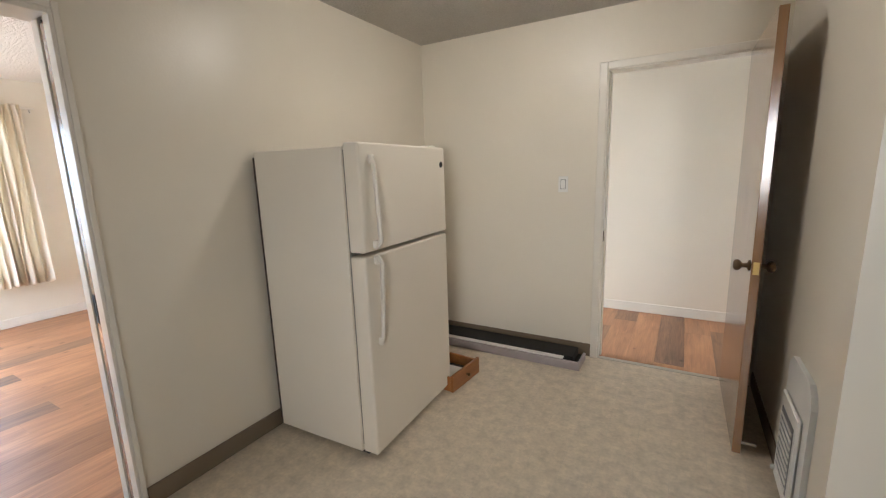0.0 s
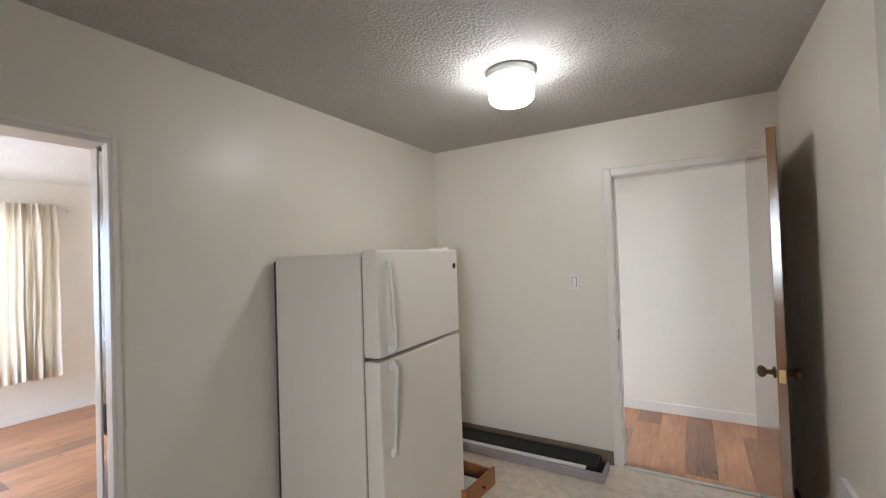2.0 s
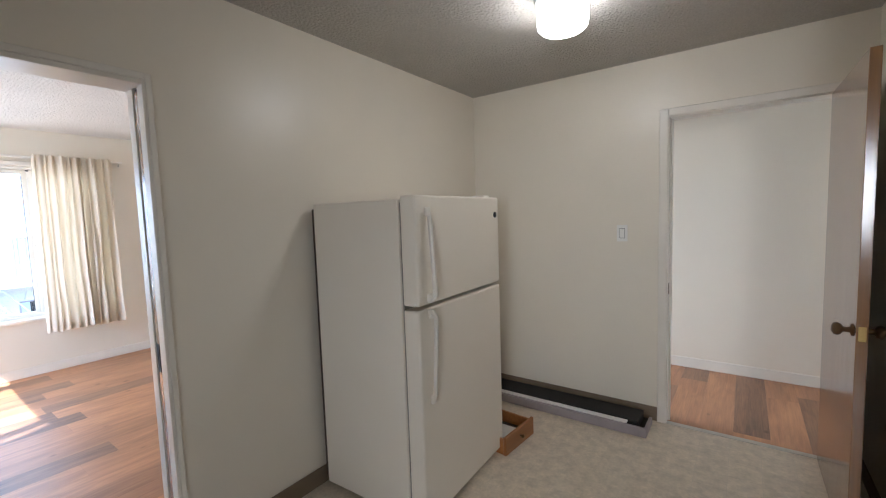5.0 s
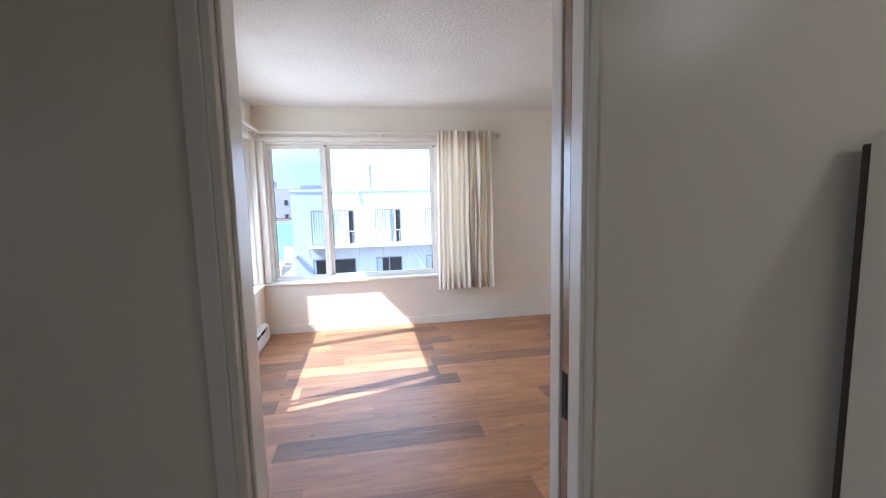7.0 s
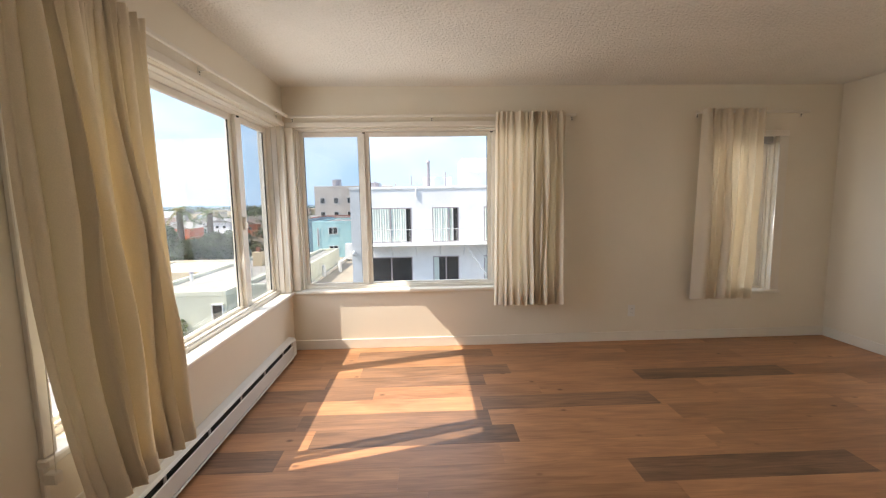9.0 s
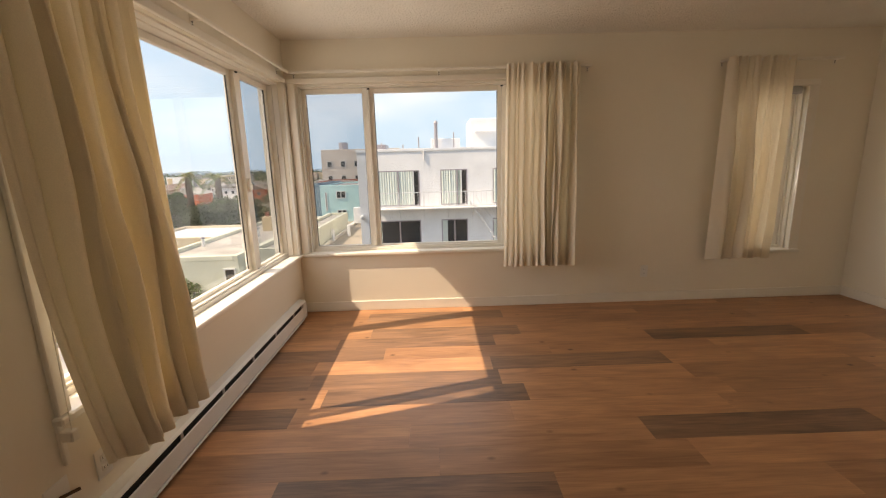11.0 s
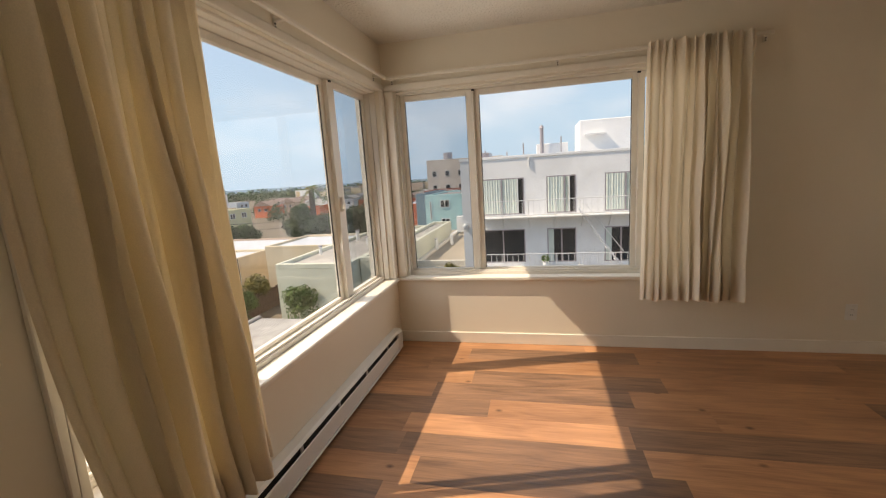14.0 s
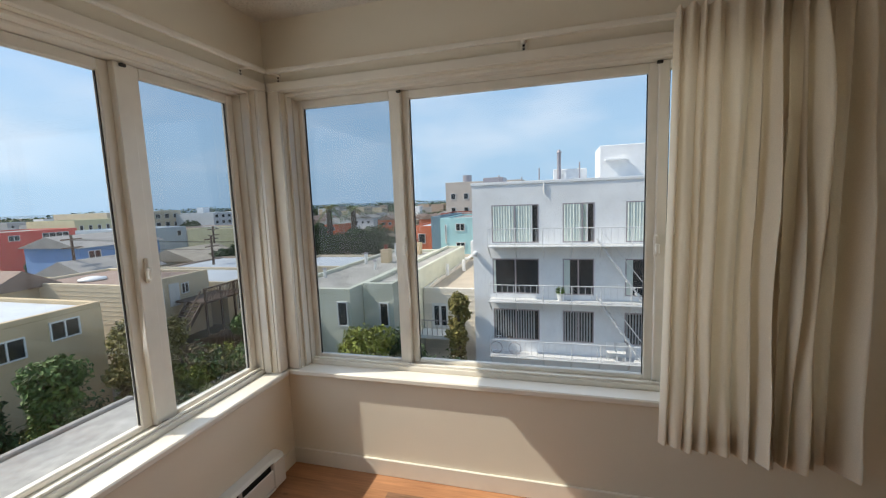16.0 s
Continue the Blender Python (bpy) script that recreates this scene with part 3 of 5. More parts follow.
part("jamb", box((XK0 - 0.012, OPEN_L - 0.019, 0), (XK1 + 0.012, OPEN_L, OPEN_T + 0.019), 0.002), TRIM, dw)
part("stop", box((XK1 - 0.028, OPEN_L + 0.0003, 0), (XK1 - 0.016, OPEN_L + 0.01, OPEN_T - 0.001), 0.002), TRIM, dw)
part("head_jamb", box((XK0 - 0.012, OPEN_L + 0.001, OPEN_T), (XK1 + 0.012, OPEN_R, OPEN_T + 0.019), 0.002), TRIM, dw)
for a, b in ((XK0 - 0.012, -2.024), (-1.976, XK1 + 0.012)):
    part("split_jamb", box((a, OPEN_R, 0), (b, OPEN_R + 0.012, OPEN_T + 0.019), 0.002), TRIM, dw)
for xa, xb in ((XK1 + 0.0005, XK1 + 0.014), (XK0 - 0.014, XK0 - 0.0005)):
    part("casing_board", box((xa, OPEN_L - 0.058, 0), (xb, OPEN_L - 0.0195, OPEN_T + 0.045), 0.003), TRIM, dw)
    part("casing_board", box((xa, OPEN_R + 0.0125, 0), (xb, OPEN_R + 0.034, OPEN_T + 0.045), 0.003), TRIM, dw)
    part("casing_head", box((xa, OPEN_L - 0.019, OPEN_T + 0.0195), (xb, OPEN_R + 0.012, OPEN_T + 0.045), 0.003), TRIM, dw)
# thin dark sheet that stands for the shade inside the pocket
structure("door_pocket", box((-2.024, OPEN_R + 0.0112, 0), (-1.976, OPEN_R + 0.0118, OPEN_T)), DARK, "dark sheet standing for the shade in the sliding door slot", "door pocket")
pocket = thing("door_pocket_leaf", (-2.0, OPEN_R + 0.02, 0.01), "varnished brown sliding door edge inside its wall pocket", "sliding door", kind="structure")
part("leaf", box((-2.018, OPEN_R + 0.004, 0.012), (-1.982, OPEN_R + 0.011, 1.985), 0.002), DOORWOOD, pocket)
part("edge_pull", box((-2.012, OPEN_R + 0.0015, 0.86), (-1.988, OPEN_R + 0.0038, 0.98), 0.001), BLACKM, pocket, "dark bronze edge pull")

# ---- hall doorway and door ----
hw = thing("door_frame_hall", (D_L, KN, 0), "cream painted hall door frame", "door frame", kind="structure")
part("jamb", box((D_L - 0.019, KN - 0.003, 0), (D_L, KN + 0.123, D_T + 0.019), 0.002), TRIM, hw)
part("jamb", box((D_R, KN - 0.003, 0), (D_R + 0.019, KN + 0.123, D_T + 0.019), 0.002), TRIM, hw)
part("head_jamb", box((D_L + 0.0005, KN - 0.003, D_T), (D_R - 0.0005, KN + 0.123, D_T + 0.019), 0.002), TRIM, hw)
part("casing_board", box((D_L - 0.057, KN - 0.016, 0), (D_L - 0.006, KN - 0.0005, D_T + 0.055), 0.004), TRIM, hw)
part("casing_board", box((D_R + 0.006, KN - 0.016, 0), (D_R + 0.057, KN - 0.0005, D_T + 0.055), 0.004), TRIM, hw)
part("casing_head", box((D_L - 0.0055, KN - 0.016, D_T + 0.006), (D_R + 0.0055, KN - 0.0005, D_T + 0.055), 0.004), TRIM, hw)
part("stop", box((D_L + 0.0005, KN + 0.05, 0), (D_L + 0.012, KN + 0.085, D_T - 0.001), 0.002), TRIM, hw)
part("strike_plate", box((D_L + 0.0003, KN + 0.008, 0.89), (D_L + 0.003, KN + 0.035, 0.965), 0.001), BRASS, hw, "small brass strike plate")
threshold = structure("threshold", box((D_L, KN - 0.012, 0.0005), (D_R, KN + 0.03, 0.006), 0.002), material("pale_strip", (0.6, 0.57, 0.5), 0.4), "pale strip where vinyl meets wood", "threshold")

hall_door = thing("hall_door", (D_R - 0.04, KN - 0.022, 0.008), "varnished brown flush wooden door standing wide open", "door", kind="structure", turn=0.4)
part("leaf", box((0, -0.8, 0), (0.036, 0, 2.036), 0.002), DOORWOOD, hall_door, local=True)
knob = [(0.026, 0), (0.026, 0.004), (0.012, 0.008), (0.011, 0.028), (0.022, 0.034), (0.028, 0.046), (0.024, 0.058), (0.012, 0.064)]
part("door_knob", lathe(knob, pose(-0.0005, -0.735, 0.935, 0, -90, 0), 20), BRASS, hall_door, "aged brass knob", True, True)
part("door_knob", lathe(knob, pose(0.0365, -0.735, 0.935, 0, 90, 0), 20), BRASS, hall_door, "aged brass knob", True, True)
part("latch_plate", box((0.006, -0.803, 0.905), (0.03, -0.8003, 0.965), 0.001), material("polished_brass", (0.6, 0.42, 0.15), 0.25, 0.9), hall_door, "brass latch plate", False, True)
for z in (0.2, 1.02, 1.82):
    part("hinge", rod((0.02, 0.006, z), (0.02, 0.006, z + 0.09), 0.006), BRASS, hall_door, "brass hinge", False, True)
part("door_stop", rod((0.0365, -0.76, 0.04), (0.1, -0.76, 0.04), 0.008), STEEL, hall_door, "small metal door stop", False, True)

# ---- baseboards ----
def baseboard(name, boxes, mat, label):
    bm = bmesh.new()
    for lo, hi in boxes:
        put_box(bm, lo, hi, 0.003)
    return structure(name, bm, mat, label, "baseboard")


baseboard("baseboard_west", [((XW + 0.0005, YS + 0.001, 0.0), (XW + 0.014, YN - 0.0005, 0.092))], TRIM, "white painted baseboard")
baseboard("baseboard_north", [((XW + 0.015, YN - 0.014, 0.0), (1.89, YN - 0.0005, 0.092))], TRIM, "white painted baseboard")
baseboard("baseboard_south", [((XW + 0.015, YS + 0.0005, 0.0), (-5.64, YS + 0.014, 0.092)), ((-3.04, YS + 0.0005, 0.0), (XK0 - 0.001, YS + 0.014, 0.092))], TRIM, "white painted baseboard")
baseboard("baseboard_partition", [((XK0 - 0.014, OPEN_R + 0.036, 0.0), (XK0 - 0.0005, KN, 0.092)), ((XK0 - 0.014, YS + 0.015, 0.0), (XK0 - 0.0005, OPEN_L - 0.06, 0.092))], TRIM, "white painted baseboard")
baseboard("cove_base_west", [((XK1 + 0.0005, OPEN_R + 0.036, 0.0), (XK1 + 0.008, KN - 0.001, 0.1)), ((XK1 + 0.0005, KS + 0.001, 0.0), (XK1 + 0.008, OPEN_L - 0.06, 0.1))], COVE, "brown rubber cove base")
baseboard("cove_base_north", [((XK1 + 0.009, KN - 0.008, 0.0), (D_L - 0.058, KN - 0.0005, 0.1))], COVE, "brown rubber cove base")
baseboard("cove_base_east", [((KE - 0.008, KR + 0.001, 0.0), (KE - 0.0005, KN - 0.001, 0.1)), ((KE + 0.001, KR - 0.008, 0.0), (1.89, KR - 0.0005, 0.1))], COVE, "brown rubber cove base")

# ---- kitchen things ----
fridge = thing("fridge", (-1.5965, 1.704, 0.0), "cream two-door fridge with freezer on top", "fridge", turn=2.0)
FX0, FX1, FY0, FY1 = -0.3, 0.272, -0.345, 0.462
part("body", box((FX0, FY0, 0.03), (FX1, FY1, 1.545), 0.006, 2), FRIDGE, fridge, local=True)
# dark brown back sheet; its tone also stands for shade in the gap
part("back_panel", box((FX0 - 0.02, FY0 + 0.004, 0.06), (FX0 - 0.0005, FY1 - 0.02, 1.52), 0.004), material("brown_back_and_gap_shade", (0.07, 0.05, 0.038), 0.7, vary=0.2), fridge, "dark brown back with coils, darkened for the shade of the wall gap", False, True)
part("gasket", box((FX1 + 0.0005, FY0 + 0.012, 0.07), (FX1 + 0.0085, FY1 - 0.012, 1.53)), material("door_gasket", (0.22, 0.2, 0.17), 0.6), fridge, "dark door gasket", False, True)
fz = part("freezer_door", box((FX1 + 0.009, FY0, 1.062), (FX1 + 0.097, FY1, 1.56), 0.012, 3), FRIDGE, fridge, "", False, True)
fd = part("fridge_door", box((FX1 + 0.009, FY0, 0.035), (FX1 + 0.097, FY1, 1.046), 0.012, 3), FRIDGE, fridge, "", False, True)


def long_handle(z_far, z_grip, y, parent):
    """A slim bar handle that stands off more and more towards its grip end, with a foot at each end."""
    bm = bmesh.new()
    n = 14
    prev = None
    for i in range(n + 1):
        t = i / n
        z = z_grip + (z_far - z_grip) * t
        out = 0.02 + 0.026 * (1 - t) ** 0.8
        w = 0.0075 + 0.004 * (1 - t)
        x = FX1 + 0.097 + out * (1 if 0 < i < n else 0.4)
        loop = [bm.verts.new((x + dx, y + dy, z)) for dx, dy in ((-0.009, -w), (0.006, -w * 0.7), (0.006, w * 0.7), (-0.009, w))]
        if prev:
            for k in range(4):
                bm.faces.new((prev[k], prev[(k + 1) % 4], loop[(k + 1) % 4], loop[k]))
        else:
            bm.faces.new(loop[::-1])
        prev = loop
    bm.faces.new(prev)
    for z in (z_far, z_grip):
        s = -1 if z == max(z_far, z_grip) else 1
        put_box(bm, (FX1 + 0.0972, y - 0.015, min(z, z + 0.04 * s)), (FX1 + 0.12, y + 0.015, max(z, z + 0.04 * s)), 0.006)
    part("handle", bm, FRIDGE_H, parent, "cream plastic bar handle", True, True)


long_handle(1.505, 1.075, FY0 + 0.075, fz)
long_handle(0.6, 1.042, FY0 + 0.075, fd)
part("badge", lathe([(0.017, 0), (0.017, 0.003), (0.013, 0.005)], pose(FX1 + 0.0972, FY1 - 0.05, 1.46, 0, 90, 0), 20), BLACKM, fz, "round dark badge", False, True)
part("hinge_cap", box((FX1 - 0.05, FY1 - 0.09, 1.5455), (FX1 + 0.05, FY1 - 0.02, 1.574), 0.006), FRIDGE_H, fridge, "cream hinge cover", False, True)
part("toe_grille", box((FX1 - 0.03, FY0 + 0.03, 0.005), (FX1 + 0.02, FY1 - 0.03, 0.034)), DARK, fridge, "dark toe grille", False, True)
for x in (FX0 + 0.05, FX1 - 0.06):
    for y in (FY0 + 0.06, FY1 - 0.06):
        part("foot", rod((x, y, 0.0), (x, y, 0.031), 0.02), DARK, fridge, "", False, True)

# removed heater cover lying along the wall
tray = thing("metal_cover", (-1.2, 2.92, 0), "long grey metal heater cover with black inside lying by the wall", "metal cover")
bm = box((-1.88, 2.80, 0.001), (-0.56, 3.05, 0.012), 0.002)
part("bottom", bm, BLACKM, tray)
part("inner_fin", box((-1.87, 2.84, 0.0125), (-0.6, 3.035, 0.07), 0.004), BLACKM, tray, "black inner panel")
part("front_lip", box((-1.88, 2.775, 0.001), (-0.54, 2.7985, 0.062), 0.003), GREYM, tray, "grey sheet metal lip")
bm = box((-1.86, 2.79, 0.0635), (-0.66, 2.832, 0.072), 0.003)
part("white_strip", bm, WHITEM, tray, "white painted strip")
part("end_cap", box((-0.5595, 2.80, 0.001), (-0.54, 3.0, 0.05), 0.003), GREYM, tray, "grey end cap")

drawer = thing("wooden_drawer", (-1.3, 2.3, 0), "small orange wooden drawer with odds and ends inside", "drawer", turn=-5)
part("front", box((0.1, -0.17, 0.0), (0.12, 0.17, 0.115), 0.003), DRAWERWOOD, drawer, "", False, True)
part("side", box((-0.25, -0.165, 0.0), (0.0995, -0.15, 0.1), 0.002), DRAWERWOOD, drawer, "", False, True)
part("side", box((-0.25, 0.15, 0.0), (0.0995, 0.165, 0.1), 0.002), DRAWERWOOD, drawer, "", False, True)
part("back", box((-0.265, -0.165, 0.0), (-0.2505, 0.165, 0.1), 0.002), DRAWERWOOD, drawer, "", False, True)
part("bottom", box((-0.25, -0.1495, 0.004), (0.0995, 0.1495, 0.012)), BLACKM, drawer, "", False, True)
part("knob", lathe([(0.006, 0), (0.006, 0.012), (0.012, 0.018), (0.006, 0.026)], pose(0.1202, 0.0, 0.062, 0, 90, 0), 14), BRASS, drawer, "small dark knob", True, True)
sheets = tagged(part("paper_sheets", box((-1.42, 2.22, 0.055), (-1.24, 2.36, 0.062), 0.001, 1), PAPER), "white papers lying in the drawer", "paper")
junk = tagged(part("dark_box", box((-1.45, 2.17, 0.012), (-1.22, 2.41, 0.054), 0.004), BLACKM), "flat black box lying in the drawer", "box")


def face_east_wall(u0, u1, d0, d1, z0, z1, bevel=0.0, bm=None):
    return put_box(bm or bmesh.new(), (KE - d1, u0, z0), (KE - d0, u1, z1), bevel)


wh = thing("wall_heater", (KE, 1.93, 0.05), "white enamel recessed wall heater with a louvred grille", "wall heater")
prof = [(1.74, 0.04), (2.11, 0.04), (2.11, 0.58), (2.06, 0.625), (1.80, 0.625), (1.76, 0.595), (1.74, 0.55)]
bm = bmesh.new()
lo = [bm.verts.new((KE - 0.0005, y, z)) for y, z in prof]
hi = [bm.verts.new((KE - 0.02, y, z)) for y, z in prof]
bm.faces.new(lo)
bm.faces.new(hi)
for i in range(len(prof)):
    j = (i + 1) % len(prof)
    bm.faces.new((lo[i], lo[j], hi[j], hi[i]))
part("back_plate", bm, WHITEM, wh)
part("cover", face_east_wall(1.8, 2.08, 0.0205, 0.036, 0.06, 0.47, 0.008), WHITEM, wh, "raised white cover")
part("grille", face_east_wall(1.84, 2.04, 0.0362, 0.039, 0.12, 0.41, 0.002), material("grey_grille", (0.35, 0.36, 0.38), 0.4, 0.6, bump=0.001, bump_scale=200), wh, "grey grille")
for i in range(9):
    part("slat", face_east_wall(1.845, 2.035, 0.0392, 0.043, 0.135 + i * 0.03, 0.147 + i * 0.03, 0.001), WHITEM, wh)
part("knob", lathe([(0.012, 0), (0.012, 0.01), (0.008, 0.014)], pose(KE - 0.0365, 2.06, 0.1, 0, -90, 0), 14), WHITEM, wh)


def wall_plate(name, place, u, z, w, h, kind_, label, category):
    t = thing(name, place(u, 0, z), label, category)
    part("plate", between(place, u - w / 2, u + w / 2, -0.006, -0.0003, z - h / 2, z + h / 2, 0.002), PLATE, t)
    if kind_ == "switch":
        part("rocker", between(place, u - 0.016, u + 0.016, -0.010, -0.0062, z - 0.032, z + 0.032, 0.002), PLATE, t)
        # grey sheet whose rim draws the shade of the gap round the rocker
        part("rocker_frame", between(place, u - 0.019, u + 0.019, -0.0066, -0.0061, z - 0.035, z + 0.035), material("grey_gap_shade", (0.25, 0.24, 0.22), 0.5), t)
    elif kind_ == "outlet":
        for dz in (-0.02, 0.02):
            o = part("socket", between(place, u - 0.015, u + 0.015, -0.009, -0.0062, z + dz - 0.013, z + dz + 0.013, 0.003), PLATE, t)
            for du in (-0.006, 0.006):
                part("slot", between(place, u + du - 0.001, u + du + 0.001, -0.0094, -0.0091, z + dz - 0.005, z + dz + 0.005), DARK, o)
    return t


def at_kitchen_north(u, d, z):
    return Vector((u, KN + d, z))


wall_plate("light_switch", at_kitchen_north, -0.75, 1.3, 0.07, 0.115, "switch", "ivory light switch plate on the wall", "light switch")
wall_plate("wall_outlet", at_west, 2.328, 0.3, 0.07, 0.115, "outlet", "ivory double wall outlet above the baseboard", "outlet")
wall_plate("wall_outlet", at_south, -3.34, 0.3, 0.07, 0.115, "outlet", "ivory wall outlet half behind the curtain", "outlet")
coax = wall_plate("cable_plate", at_south, -3.15, 0.31, 0.09, 0.115, "", "ivory wall plate with a short cable plug", "cable plate")
part("cable_plug", rod((-3.15, YS + 0.006, 0.31), (-3.19, YS + 0.045, 0.315), 0.006), BRASS, coax, "brass cable plug")

# ceiling lamp
lamp = thing("ceiling_lamp", (-0.745, 1.9, 2.28), "lit white drum ceiling lamp with a metal collar", "ceiling lamp")
part("collar", lathe([(0.124, 2.4395), (0.124, 2.41), (0.118, 2.402)][::-1], Matrix.Translation((-0.745, 1.9, 0))), WHITEM, lamp, "white metal collar", True)
part("globe", lathe([(0.06, 2.279), (0.095, 2.284), (0.11, 2.3), (0.114, 2.335), (0.113, 2.385), (0.108, 2.4015)], Matrix.Translation((-0.745, 1.9, 0))), LAMPGLOW, lamp, "glowing white glass", True)

# ---- baseboard heater in the living room ----
heater = thing("baseboard_heater", (-4.35, YS, 0), "long cream electric baseboard heater under the window", "baseboard heater")
HX0, HX1 = -5.62, -3.06
bm = box((HX0, YS + 0.0005, 0.02), (HX1, YS + 0.016, 0.185), 0.002)
part("back_panel", bm, WHITEM, heater)
bm = bmesh.new()
prof = [(0.0165, 0.185), (0.05, 0.18), (0.064, 0.168), (0.062, 0.164), (0.048, 0.172), (0.0165, 0.177)]
ends = [[bm.verts.new((x, YS + y, z)) for y, z in prof] for x in (HX0, HX1)]
bm.faces.new(ends[0])
bm.faces.new(ends[1])
for i in range(len(prof)):
    j = (i + 1) % len(prof)
    bm.faces.new((ends[0][i], ends[0][j], ends[1][j], ends[1][i]))
part("top_panel", bm, WHITEM, heater)
part("front_panel", box((HX0 + 0.09, YS + 0.058, 0.035), (HX1 - 0.16, YS + 0.068, 0.132), 0.004), WHITEM, heater)
part("element", box((HX0 + 0.09, YS + 0.0165, 0.04), (HX1 - 0.16, YS + 0.05, 0.15)), BLACKM, heater, "dark heating element behind the slot")
part("lower_lip", box((HX0 + 0.09, YS + 0.056, 0.02), (HX1 - 0.16, YS + 0.074, 0.031), 0.003), WHITEM, heater)
part("end_cover", box((HX0, YS + 0.0165, 0.02), (HX0 + 0.0895, YS + 0.07, 0.166), 0.004), WHITEM, heater)
part("end_cover", box((HX1 - 0.1595, YS + 0.0165, 0.02), (HX1, YS + 0.07, 0.166), 0.004), WHITEM, heater)
for i in range(6):
    x = HX0 + 0.3 + i * 0.4
    part("clip", box((x, YS + 0.051, 0.05), (x + 0.02, YS + 0.0575, 0.158), 0.001), STEEL, heater)

# ---- outside: ground, neighbours, trees ----
G = -8.0
GROUND = material("dry_garden_soil", (0.16, 0.13, 0.09), 0.95, vary=0.35, scale=0.35, grain=0.25, grain_scale=6)
ROOF_G = material("grey_roll_roof", (0.27, 0.262, 0.25), 0.85, vary=0.15, scale=0.8, grain=0.12, grain_scale=25)
ROOF_W = material("white_coated_roof", (0.55, 0.58, 0.61), 0.7, vary=0.1, scale=0.7, grain=0.05, grain_scale=20)
ROOF_B = material("beige_roof", (0.47, 0.4, 0.31), 0.85, vary=0.14, scale=0.7, grain=0.08, grain_scale=20)
ROOF_C = material("weathered_pale_roof", (0.44, 0.41, 0.36), 0.9, vary=0.22, scale=0.9, grain=0.14, grain_scale=9)
ROOF_R = material("brown_roof", (0.28, 0.2, 0.16), 0.9, vary=0.15, scale=0.8, grain=0.1, grain_scale=20)
WOODB = material("weathered_brown_wood", (0.12, 0.075, 0.05), 0.8, vary=0.25, scale=3, grain=0.15, grain_scale=30)
IRON = material("white_painted_iron", (0.7, 0.7, 0.69), 0.5, vary=0.08, scale=4)
WFRAME = material("white_window_frame", (0.75, 0.75, 0.73), 0.5, vary=0.05)
PANE_D = material("dark_pane", (0.03, 0.035, 0.04), 0.08, vary=0.3, scale=1.5, spec=0.7)
PANE_C = material("curtained_pane", (0.5, 0.53, 0.5), 0.35, vary=0.12, scale=6)
ASPHALT = material("asphalt", (0.08, 0.08, 0.08), 0.9, vary=0.15, scale=1)


def stucco(name, colour, vary=0.08):
    return material(name, colour, 0.85, vary=vary, scale=0.9, grain=0.05, grain_scale=14, bump=0.01, bump_scale=18)


WHITE_ST, CREAM_ST, BEIGE_ST = stucco("white_stucco", (0.84, 0.84, 0.83), 0.07), stucco("cream_stucco", (0.68, 0.57, 0.4)), stucco("beige_stucco", (0.62, 0.48, 0.3))
GREEN_ST, TEAL_ST, SLATE_ST = stucco("pale_green_stucco", (0.68, 0.68, 0.55)), stucco("teal_stucco", (0.42, 0.66, 0.66)), stucco("slate_blue_stucco", (0.16, 0.24, 0.29))
ORANGE_ST, RED_ST, BLUE_ST = stucco("orange_stucco", (0.65, 0.18, 0.09)), stucco("red_stucco", (0.72, 0.13, 0.1)), stucco("blue_stucco", (0.17, 0.3, 0.55))
PALEBLUE_ST, GREY_ST, PINK_ST, YELLOW_ST = stucco("pale_blue_stucco", (0.5, 0.56, 0.6)), stucco("grey_stucco", (0.4, 0.39, 0.38)), stucco("pinkish_stucco", (0.5, 0.37, 0.28)), stucco("pale_yellow_stucco", (0.62, 0.58, 0.36))
BRICK_ST = stucco("brick_red_wall", (0.3, 0.1, 0.07))

tagged(part("ground", box((-2500, -2500, G - 1.0), (2500, 2500, G)), GROUND), "brown garden and city ground far below the window", "ground", kind="structure")
tagged(part("sea", box((-4500, -4500, G + 0.01), (-700, 4500, G + 0.06)), material("grey_blue_sea", (0.1, 0.16, 0.2), 0.25, vary=0.1, scale=0.01)), "hazy grey-blue sea at the horizon", "water", kind="structure")
tagged(part("road", box((-62, -150, G + 0.01), (-52, -20, G + 0.05)), ASPHALT), "grey asphalt side street between the houses", "road", kind="structure")


def face_box(face, x_or_y, u0, u1, z0, z1, d0, d1, bm=None, bevel=0.0):
    """A box on a wall: face 'e' looks along +x, 'n' along +y; d is measured outwards from the wall."""
    if face == "e":
        return put_box(bm or bmesh.new(), (x_or_y + d0, u0, z0), (x_or_y + d1, u1, z1), bevel)
    return put_box(bm or bmesh.new(), (u0, x_or_y + d0, z0), (u1, x_or_y + d1, z1), bevel)


